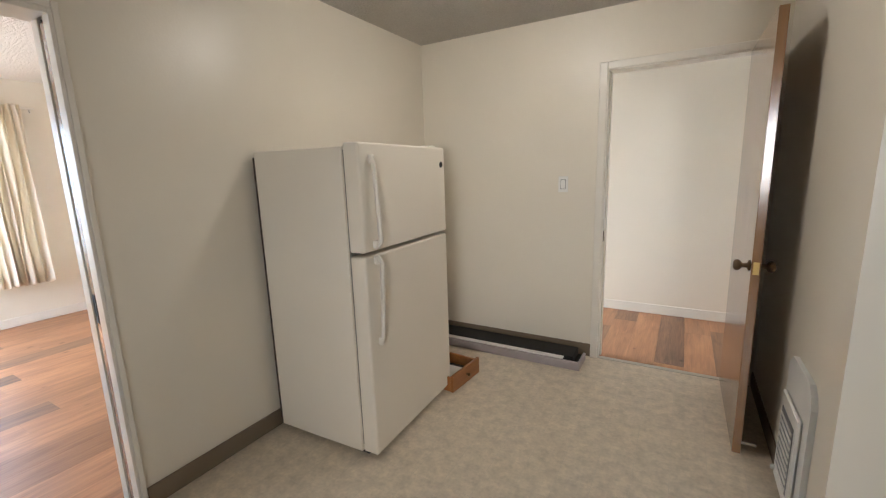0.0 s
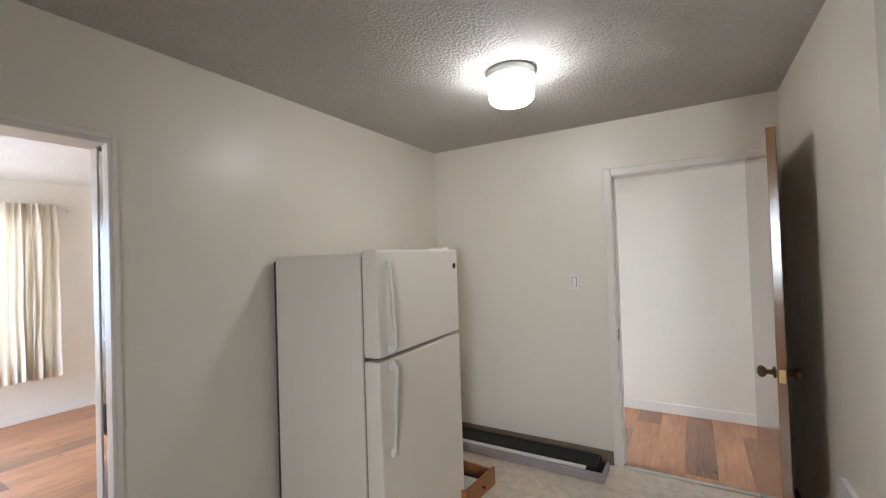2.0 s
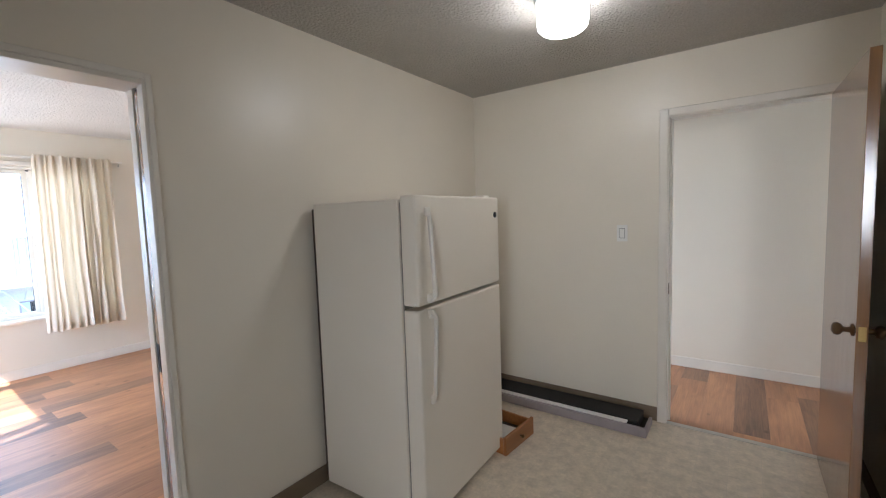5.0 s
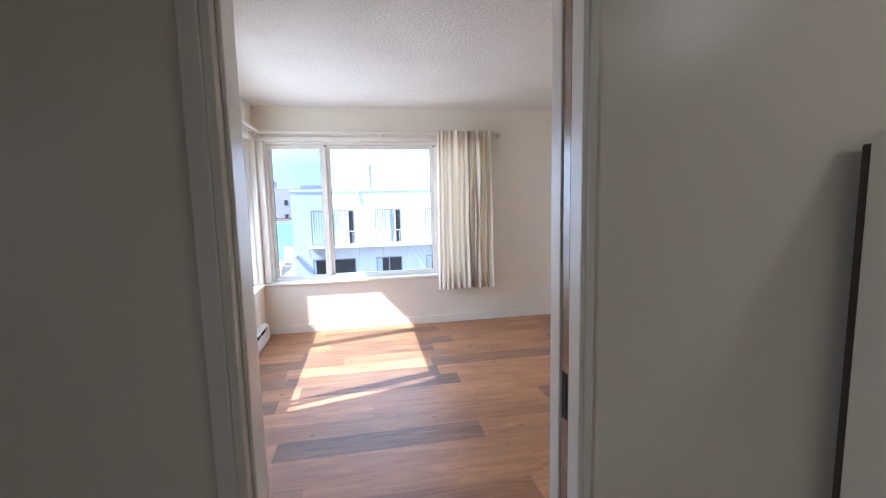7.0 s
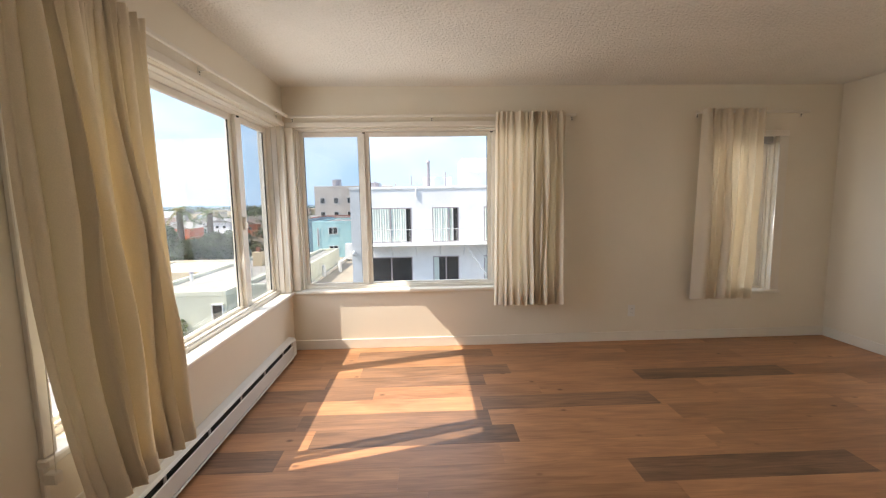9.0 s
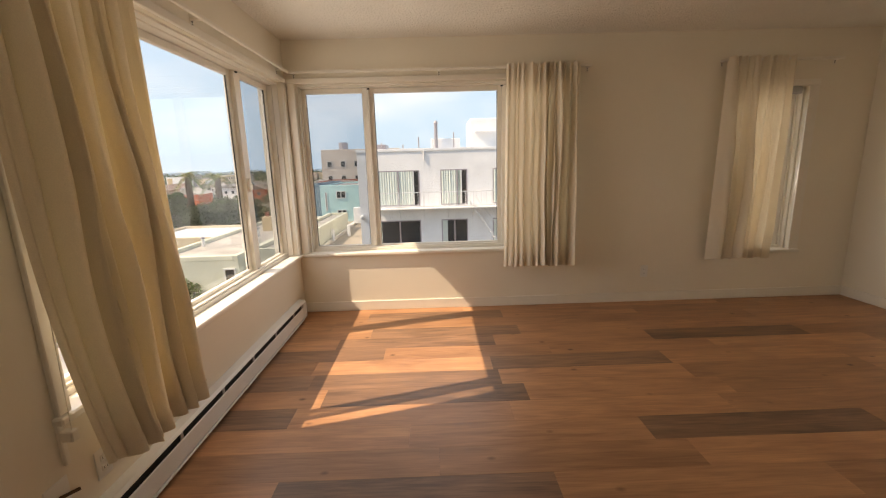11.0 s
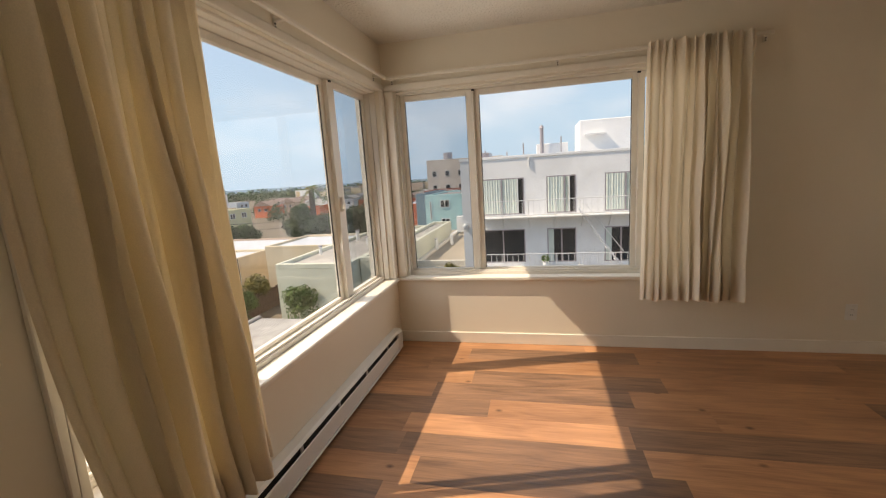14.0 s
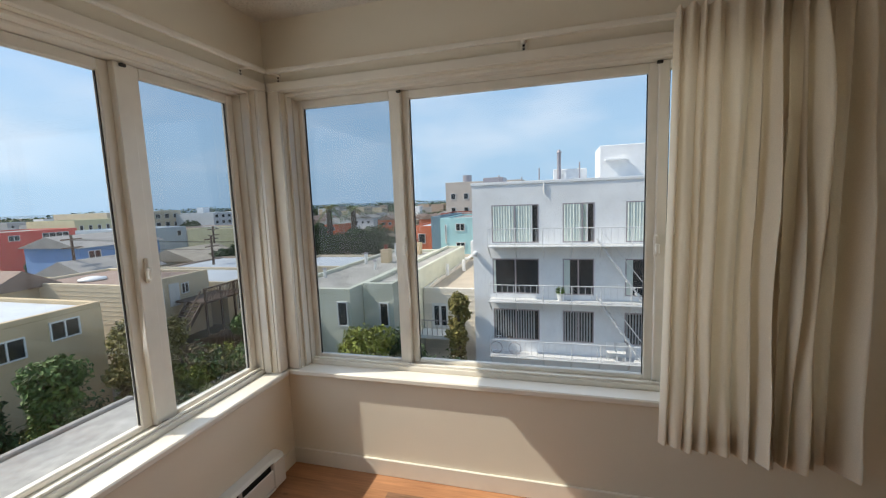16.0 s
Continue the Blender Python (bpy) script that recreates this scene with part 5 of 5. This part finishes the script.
for i in range(13):
    part("board", box((-26.599, -7.15, -7.6 + 0.3 * i), (-26.575, -3.95, -7.6 + 0.3 * i + 0.035)), MATS["cream_white_clapboard"], fh)
part("chimney", box((-40, -7.0, -3.6), (-39.3, -6.3, -2.2), 0.02), WHITE_ST, fh)
for y, x in ((-6.2, -33), (-5.6, -36), (-6.9, -31)):
    part("roof_vent", rod((x, y, -3.7), (x, y, -2.9), 0.12, n=8), WHITE_ST, fh)
flat_house("teal_house", -58, -47, -11.9, -3.0, -0.5, TEAL_ST, ROOF_G, "teal stucco house with white-framed windows", east=[(-10.2, -9.2, -1.9, -1.1, 2), (-10.2, -9.2, -3.9, -3.1, 2), (-12.3 + 0.9, -11.2, -3.2, -1.2, 1)])
flat_house("slate_house", -58, -48.2, -13.3, -12.0, -0.35, SLATE_ST, ROOF_G, "slate blue house wall")
flat_house("orange_house", -66, -56, -18.5, -14.0, -1.9, ORANGE_ST, ROOF_W, "orange-red stucco house with white trim", east=[(-17.6, -16.6, -4.2, -2.9, 1)])
flat_house("brick_house", -70, -61.5, -16.0, -6.0, -0.5, BRICK_ST, ROOF_G, "low brick-red building with a parapet")
tower = flat_house("cream_tower", -95, -81, -20.4, -6.0, 4.6, stucco("pale_tower_stucco", (0.66, 0.58, 0.5)), ROOF_W, "cream apartment tower with small dark windows",
                   east=[(y, y + 0.9, z, z + 1.1, 1) for y in (-19.4, -16.9, -14.4, -11.9) for z in (-3.8, -1.2, 1.4)])
part("tank", rod((-85, -17, 4.4), (-85, -17, 6.0), 0.9, n=12), GREYM, tower)
flat_house("white_roof_house", -40, -33.2, -22.5, -14.2, -3.5, CREAM_ST, ROOF_W, "cream house with a bright white roof", north=[(-38, -36.8, -5.9, -4.7, 2)])
flat_house("pale_roof_house", -52, -43, -13.9, -8, -4.2, WHITE_ST, ROOF_B, "white house with pale roof and chimneys")

# the far rows
flat_house("red_house", -59, -47.5, -97, -84.4, -1.2, RED_ST, ROOF_G, "bright red house with white-trimmed bay windows",
           north=[(-57.6, -53.6, z, z + 1.0, 4) for z in (-4.4, -2.7)] + [(-50.5, -49.0, -2.7, -1.8, 2)])
flat_house("long_cream_building", -88, -70, -108, -92, 1.25, CREAM_ST, ROOF_G, "long cream apartment building with rows of windows",
           north=[(x, x + 1.2, z, z + 1.1, 1) for x in (-87, -84.6, -82.2, -79.8, -77.4, -75, -72.6) for z in (-2.6, -0.6)])
flat_house("cream_corner_building", -68.5, -59.8, -99, -86, 0.1, YELLOW_ST, ROOF_R, "cream corner building with tall dark windows", north=[(x, x + 0.7, -2.4, -0.9, 1) for x in (-67.6, -66, -64.4, -62.8, -61.2)])
gable_house("blue_house", -45.5, -36.2, -58, -49.3, -2.3, -1.0, BLUE_ST, ROOF_G, "blue house with white window frames and grey roof", along="x",
            north=[(-38.3, -37.0, -3.6, -2.7, 2), (-42.2, -40.8, -3.6, -2.7, 2), (-44.6, -43.8, -3.5, -2.8, 1)])
flat_house("pale_blue_house", -60, -52.6, -75, -60.5, -1.35, PALEBLUE_ST, ROOF_W, "pale blue-grey house with few windows", north=[(-54.6, -53.8, -3.9, -2.8, 1), (-59, -58.2, -2.9, -2.0, 1)])
flat_house("grey_house", -68, -60.5, -74, -60, -2.0, GREY_ST, ROOF_G, "plain grey stucco row house", north=[(-66, -65, -4, -3, 1)])
flat_house("lilac_house", -70.5, -65, -68, -55, -1.9, PINK_ST, ROOF_W, "dull pink house with white windows", north=[(-69.6, -68.6, -3.6, -2.6, 1), (-67.4, -66.4, -3.6, -2.6, 1)])
far = flat_house("white_flats", -99, -86.5, -95, -80.5, 0.35, WHITE_ST, ROOF_W, "long white apartment block with square windows",
                 north=[(x, x + 1.0, z, z + 0.8, 1) for x in (-98, -96, -94, -92, -90, -88) for z in (-2.4, -0.9)])
part("lift_house", box((-93, -90, 0.35), (-91, -88, 1.7)), WHITE_ST, far)
flat_house("yellow_block", -60, -54.2, -54, -44, -1.55, YELLOW_ST, ROOF_G, "pale yellow house with two windows", north=[(-58.9, -57.8, -2.9, -2.1, 2), (-56.4, -55.3, -2.9, -2.1, 2)])
gable_house("cream_gable_house", -38.5, -31.5, -48, -41, -4.4, -3.0, YELLOW_ST, ROOF_G, "cream bungalow with a grey gabled roof", along="x", north=[(-36.5, -35.3, -6.2, -5.2, 2), (-33.8, -32.6, -6.2, -5.2, 2)])
gable_house("tan_gable_house", -50, -43, -49, -41, -4.7, -3.3, CREAM_ST, ROOF_B, "tan bungalow with a gabled roof", along="x", north=[(-48, -46.5, -6.3, -5.3, 2)])
rf = random.Random(4)
palette = [CREAM_ST, WHITE_ST, GREY_ST, PALEBLUE_ST, PINK_ST, YELLOW_ST, BEIGE_ST]
for i in range(44):
    az = radians(rf.uniform(14, 70))
    d = rf.uniform(120, 330) if az > radians(36) else rf.uniform(230, 360)
    cx, cy = -4 - d * math.cos(az), -d * math.sin(az)
    w, dp, top = rf.uniform(5, 11), rf.uniform(5, 9), rf.uniform(-3.5, -0.6)
    tagged(flat_house("far_house", cx - w, cx, cy - dp, cy, top, rf.choice(palette), rf.choice([ROOF_G, ROOF_W, ROOF_B]), "far flat-roofed row house in pale stucco",
                      north=[(cx - w + 1 + 2.4 * k, cx - w + 2.1 + 2.4 * k, top - 2.0, top - 0.9, 1) for k in range(int(w / 2.6))]), group="far row houses")

def lobes(centre, radius, n, seed, squash=0.85):
    r = random.Random(seed)
    out = [(centre, (radius * 0.75, radius * 0.75, radius * 0.75 * squash))]
    for _ in range(n):
        a, e = r.uniform(0, 2 * math.pi), r.uniform(-0.4, 1.2)
        k = radius * r.uniform(0.45, 0.7)
        rr = radius * r.uniform(0.3, 0.5)
        out.append(((centre[0] + k * math.cos(a) * math.cos(e), centre[1] + k * math.sin(a) * math.cos(e), centre[2] + k * math.sin(e) * squash), (rr, rr, rr * squash)))
    return out


def tree(name, x, y, top, radius, mat, label, count=2600, leaf=0.16, seed=1, category="tree", n=9, squash=0.9, column=False):
    t = thing(name, (x, y, G), label, category)
    cz = top - radius * squash
    trunk = bmesh.new()
    put_rod(trunk, (x, y, G), (x + 0.05, y, cz - radius * 0.2), 0.16 * radius ** 0.5, 0.09 * radius ** 0.5, 8)
    rr = random.Random(seed)
    for _ in range(6):
        a = rr.uniform(0, 6.28)
        put_rod(trunk, (x + 0.03, y, cz - radius * rr.uniform(0.3, 0.7)), (x + radius * 0.6 * math.cos(a), y + radius * 0.6 * math.sin(a), cz + radius * rr.uniform(0, 0.4)), 0.06, 0.015, 6)
    part("trunk", trunk, BARK, t)
    shape = lobes((x, y, cz), radius, n, seed, squash)
    if category == "bush" or column:
        z = cz - radius * 0.5
        while z > G + 0.4:
            shape += lobes((x + rr.uniform(-0.2, 0.2), y + rr.uniform(-0.2, 0.2), z), radius * rr.uniform(0.8, 1.0), 5, seed + int(z * 10), squash)
            z -= radius * 0.7
        count = int(count * 1.6)
    me = leaf_mesh(shape, count, leaf, seed)
    me.materials.append(mat)
    me.transform(Matrix.Translation(-Vector((x, y, G))))
    crown = new("crown", me)
    crown.parent = t
    return t


tree("round_bush", -18.4, -18.2, -3.25, 1.85, LEAF_O, "large rounded olive-green bush in the garden", 9000, 0.1, 1, "bush", 14)
tree("round_bush", -13.6, -16.8, -3.45, 1.05, LEAF_G, "leafy dark green bush beside the beige house", 3600, 0.1, 2, "bush")
tree("round_bush", -11.8, -17.6, -4.2, 1.0, LEAF_D, "leafy dark green bush beside the beige house", 2600, 0.1, 3, "bush")
tree("garden_bush", -19.3, -7.4, -3.5, 1.25, LEAF_Y, "yellow-green bush below the white apartment house", 4500, 0.09, 4, "bush")
tree("garden_bush", -20.3, -6.2, -4.1, 1.1, LEAF_D, "green bush below the white apartment house", 3000, 0.09, 5, "bush")
tree("garden_bush", -21.0, -11.6, -3.4, 1.15, LEAF_G, "rounded green bush before the pale green house", 4200, 0.08, 6, "bush")
tree("slender_tree", -24.2, -4.5, -3.2, 0.62, LEAF_O, "thin reddish-green tree by the white house", 3000, 0.09, 7, column=True)
tree("garden_tree", -26.5, -20.0, -5.4, 1.1, LEAF_G, "small garden tree behind the fence", 2600, 0.1, 8)
tree("garden_tree", -29.5, -21.0, -5.0, 1.1, LEAF_O, "small garden tree behind the fence", 2600, 0.1, 9)
for i, (x, y, top, r) in enumerate(((-59, -33, -2.6, 2.8), (-61, -30, -1.9, 3.2), (-62.5, -27.4, -2.4, 2.9), (-60, -35.8, -2.9, 2.6), (-63, -25, -3.8, 2.2), (-58.5, -34.4, -1.3, 1.5))):
    tree("dark_tree", x, y, top, r, LEAF_D, "dense dark green tree among the houses", 3200, 0.22, 20 + i)
for i, (x, y, top, r) in enumerate(((-47, -41, -3.4, 1.8), (-50, -37.5, -2.9, 2.0), (-48.5, -39, -3.0, 1.8), (-41, -63, -3.4, 2.2), (-44, -66, -3.0, 2.4), (-33, -50, -4.6, 1.6), (-72, -72, -0.6, 2.0))):
    tree("street_tree", x, y, top, r, LEAF_D, "green street tree between the houses", 2200, 0.2, 40 + i)


def palm(x, y, top, seed):
    t = thing("palm_tree", (x, y, G), "tall palm tree with a shaggy trunk and drooping fronds", "palm tree")
    bm = bmesh.new()
    put_rod(bm, (x, y, G), (x, y, top - 0.9), 0.5, 0.42, 10)
    part("trunk", bm, BARK, t)
    r = random.Random(seed)
    for k in range(30):
        a, lift = r.uniform(0, 6.28), r.uniform(-0.5, 1.1)
        bm = bmesh.new()
        length, n = r.uniform(2.3, 3.1), 9
        pts = []
        for i in range(n + 1):
            s = i / n * length
            pts.append(Vector((x + math.cos(a) * s * 0.95 * math.cos(lift * 0.7), y + math.sin(a) * s * 0.95 * math.cos(lift * 0.7), top - 0.9 + s * math.sin(lift) - 0.24 * s * s)))
        side = Vector((-math.sin(a), math.cos(a), 0))
        for i in range(n):
            for sg in (-1, 1):
                w = 0.5 * (1 - i / n) ** 0.5 + 0.1
                tip = pts[i] + side * sg * w + (pts[i + 1] - pts[i]) * 1.4 + Vector((0, 0, -0.2 * w))
                bm.faces.new([bm.verts.new(p) for p in (pts[i], pts[i] + (pts[i + 1] - pts[i]) * 0.5, tip)])
            bm.faces.new([bm.verts.new(p) for p in (pts[i] - side * 0.03, pts[i] + side * 0.03, pts[i + 1] + side * 0.02, pts[i + 1] - side * 0.02)])
        part("frond", bm, LEAF_O if k % 3 == 0 else LEAF_G, t)


palm(-63.9, -35.4, 1.5, 1)
palm(-66.0, -32.2, 1.2, 2)

# low planting, flowers and dry grass below the window
blobs = []
rg = random.Random(9)
for _ in range(480):
    x, y = rg.uniform(-24, -7), rg.uniform(-20, -4)
    blobs.append(((x, y, G + 0.3), (rg.uniform(0.4, 1.0), rg.uniform(0.4, 1.0), rg.uniform(0.5, 1.6))))
for nm, mat, a, b, size, seed in (("low_shrubs", LEAF_G, 0, 150, 0.13, 1), ("olive_shrubs", LEAF_O, 150, 240, 0.13, 2), ("dry_stalks", DRY, 240, 300, 0.16, 3), ("yellow_flowers", LEAF_Y, 300, 340, 0.09, 4), ("bright_shrubs", LEAF_Y, 340, 400, 0.1, 5), ("dark_shrubs", LEAF_D, 400, 480, 0.12, 6)):
    me = leaf_mesh(blobs[a:b], 16000 if b - a > 35 else 4000, size, seed, 0.4)
    me.materials.append(mat)
    tagged(new(nm, me), {"low_shrubs": "low green garden shrubs on the slope", "olive_shrubs": "olive green garden shrubs on the slope", "dry_stalks": "dry brown grass stalks in the garden", "yellow_flowers": "yellow flowering plants in the garden", "bright_shrubs": "bright yellow-green low shrubs in the garden", "dark_shrubs": "dark green low shrubs in the garden"}[nm], "plants", kind="stuff")
hill = []
for i in range(60):
    az = radians(8 + 62 * i / 60)
    d = 420 + 60 * math.sin(i)
    hill.append(((-4 - d * math.cos(az), -d * math.sin(az), G + 1), (16, 16, rg.uniform(4.5, 9.0))))
belt = []
for i in range(70):
    az = radians(10 + 27 * i / 70)
    d = 125 + 95 * rg.random()
    belt.append(((-4 - d * math.cos(az), -d * math.sin(az), G + 0.5), (rg.uniform(2.2, 4.2), rg.uniform(2.2, 4.2), rg.uniform(2.2, 4.8))))
me = leaf_mesh(belt, 26000, 0.36, 21, 0.6)
me.materials.append(LEAF_D)
tagged(new("town_trees", me), "dark green trees among the far houses", "woods", kind="stuff")
for i in range(16):
    az, d = radians(13 + 1.5 * i), 118 + 60 * rf.random()
    cx, cy = -4 - d * math.cos(az), -d * math.sin(az)
    tagged(gable_house("far_gable_house", cx - 7, cx, cy - 6, cy, -4.6 + 0.6 * rf.random(), -3.1 + 0.6 * rf.random(), rf.choice([PINK_ST, CREAM_ST, ORANGE_ST, WHITE_ST]), rf.choice([ROOF_R, ROOF_G, ROOF_C]),
                       "far gabled house among dark trees", east=[(cy - 4.6, cy - 3.6, -6.0, -5.1, 1), (cy - 2.4, cy - 1.4, -6.0, -5.1, 1)]), group="far gabled houses")
me = leaf_mesh(hill, 26000, 0.9, 12, 0.7)
me.materials.append(LEAF_D)
tagged(new("far_woods", me), "dark line of trees on the horizon", "woods", kind="stuff")

# poles and wires, a parked car
for x, y, top in ((-32.5, -44.5, -0.6), (-41, -36.5, -1.5), (-50, -45, -1.0)):
    p = thing("utility_pole", (x, y, G), "weathered wooden utility pole with crossarms", "utility pole")
    part("pole", rod((x, y, G), (x, y, top), 0.15, 0.11, 8), WOODB, p)
    for k in (0.4, 1.2):
        part("crossarm", box((x - 0.9, y - 0.06, top - k - 0.06), (x + 0.9, y + 0.06, top - k + 0.06)), WOODB, p)
for i, (a, b) in enumerate((((-32.5, -44.5, -1.1), (-64, -18, -2.6)), ((-33.3, -44.5, -1.1), (-64.5, -18, -2.7)), ((-32.5, -44.5, -1.9), (-64, -18, -3.4)), ((-26, -8, -1.2), (-60, -24, -1.3)))):
    bm = bmesh.new()
    a, b = Vector(a), Vector(b)
    pts = [a.lerp(b, t / 12) - Vector((0, 0, 1.0 * math.sin(math.pi * t / 12))) for t in range(13)]
    for p, q in zip(pts, pts[1:]):
        put_rod(bm, p, q, 0.018, n=4)
    tagged(part("overhead_wire", bm, DARK), "thin black overhead wire between poles", "wire")

CARPAINT = material("silver_car_paint", (0.55, 0.57, 0.6), 0.25, metal=0.3, vary=0.03, coat=0.6)
RUBBER = material("tyre_rubber", (0.03, 0.03, 0.03), 0.8, vary=0.1)


def parked_car(x, y, turn, label):
    c = thing("parked_car", (x, y, G + 0.05), label, "car", turn=turn)
    bm = bmesh.new()
    prof = [(-2.1, 0.35), (-2.15, 0.75), (-1.9, 0.9), (-1.3, 0.98), (-0.75, 1.42), (0.7, 1.45), (1.35, 1.02), (2.05, 0.9), (2.15, 0.6), (2.1, 0.35)]
    ends = [[bm.verts.new((px, s * (0.86 if pz < 1.05 else 0.68), pz)) for px, pz in prof] for s in (-1, 1)]
    bm.faces.new(ends[0])
    bm.faces.new(ends[1])
    for i in range(len(prof)):
        j = (i + 1) % len(prof)
        bm.faces.new((ends[0][i], ends[0][j], ends[1][j], ends[1][i]))
    part("body", bm, CARPAINT, c, local=True)
    for s in (-1, 1):
        part("side_window", box((-0.95, s * 0.79 - 0.02, 1.02), (0.85, s * 0.79 + 0.02, 1.34), 0.01), PANE_D, c, local=True)
        for wx in (-1.35, 1.35):
            w = part("wheel", rod((wx, s * 0.72, 0.32), (wx, s * 0.88, 0.32), 0.32, n=16), RUBBER, c, local=True)
            part("rim", rod((wx, s * 0.881, 0.32), (wx, s * 0.9, 0.32), 0.19, n=12), STEEL, w, local=True)
    return c


parked_car(-53.5, -77, 4, "silver parked car on the far street")
parked_car(-57.5, -82, 4, "silver parked car on the far street")

# ---- floors, piece by piece ----
PLANK_MESH = {}


def plank_mesh(length, width):
    key = (round(length, 5), round(width, 5))
    if key not in PLANK_MESH:
        bm = box((-key[1] / 2 + 0.0002, 0.0002, -0.012), (key[1] / 2 - 0.0002, key[0] - 0.0002, 0.0), 0.0003)
        me = bpy.data.meshes.new("plank")
        bm.to_mesh(me)
        bm.free()
        PLANK_MESH[key] = me
    return PLANK_MESH[key]


def plank(parent, x, y0, y1, width, mat):
    me = plank_mesh(y1 - y0, width)
    ob = new("plank", me)
    if not me.materials:
        me.materials.append(PLANK)
    ob.material_slots[0].link = "OBJECT"
    ob.material_slots[0].material = mat
    ob.parent, ob.location = parent, (x, y0, 0)
    return ob


rnd = random.Random(11)
PW, PL = 0.1925, 1.225
EDGE = -4.133
# boards that are plainly darker: (row, start)
DARKS = {0: -0.372, -2: 0.69, 2: 1.39, 4: -0.4, 1: -1.725, -1: -1.73, -7: -0.31, -3: -1.3}
MORE_DARK = {-1: 1, 0: 3}


def lay_planks(name, x0, x1, y0, y1, label, share=0.09):
    floor = tagged(new(name), label, "floor", kind="structure")
    k = math.floor((x0 - EDGE) / PW)
    while EDGE + k * PW < x1:
        a, b = max(EDGE + (k - 1) * PW, x0), min(EDGE + k * PW, x1)
        if b - a > 0.01:
            start = DARKS[k] if k in DARKS else rnd.uniform(-1.2, 0)
            first = start - PL * math.ceil((start - y0) / PL)
            y, i = first, 0
            while y < y1:
                p, q = max(y, y0), min(y + PL, y1)
                if q - p > 0.02:
                    dark = (k in DARKS and abs(y - DARKS[k]) < 0.01) or (MORE_DARK.get(k) == round((y - start) / PL)) or (k not in DARKS and rnd.random() < share)
                    plank(floor, (a + b) / 2, p, q, b - a, PLANK_D if dark else PLANK)
                y += PL
                i += 1
        k += 1
    return floor


lay_planks("floor_living", XW, XK1 - 0.065, YS, YN, "warm brown wood-look plank floor with some darker boards")
lay_planks("floor_hall", XK1 - 0.065, 1.89, KN + 0.002, YN, "warm brown wood-look plank floor of the hall", 0.4)

TILE = material("vinyl_tile", (0.72, 0.63, 0.5), 0.36, vary=0.13, scale=17, grain=0.08, grain_scale=55, bump=0.0004, bump_scale=120, obj_random=0.025)
# the mottling runs on over the room, so that no two tiles are alike
where = TILE.node_tree.nodes.new("ShaderNodeNewGeometry")
for node in TILE.node_tree.nodes:
    if node.type == "TEX_NOISE":
        TILE.node_tree.links.new(where.outputs["Position"], node.inputs["Vector"])
floor_k = tagged(new("floor_kitchen"), "mottled beige vinyl tile floor", "floor", kind="structure")
TS = 0.1525
bm = box((XK1 - 0.065, KS, -0.012), (1.89, KN + 0.001, -0.0007))
part("tile_bed", bm, material("pale_joint", (0.66, 0.59, 0.48), 0.6), floor_k, "pale joints")
bm = box((-TS / 2 + 0.0007, -TS / 2 + 0.0007, -0.006), (TS / 2 - 0.0007, TS / 2 - 0.0007, 0.0), 0.0008)
tile_me = bpy.data.meshes.new("tile")
bm.to_mesh(tile_me)
bm.free()
tile_me.materials.append(TILE)
rest = bmesh.new()
ny = int((KN - KS) / TS)
for i in range(int((1.89 - XK1) / TS) + 1):
    for j in range(ny + 1):
        x, y = XK1 + TS * (i + 0.5), KN - TS * (j + 0.5)
        if x < KE + 0.02 and y > 0.35:
            ob = new("tile", tile_me)
            ob.parent, ob.location = floor_k, (x, y, 0)
        elif y > KS + 0.05 and not (x > KE + 0.02 and y > KR):
            put_box(rest, (x - TS / 2 + 0.0007, y - TS / 2 + 0.0007, -0.006), (x + TS / 2 - 0.0007, y + TS / 2 - 0.0007, 0.0))
tagged(part("tiles_beyond", rest, TILE, floor_k), kind="stuff")
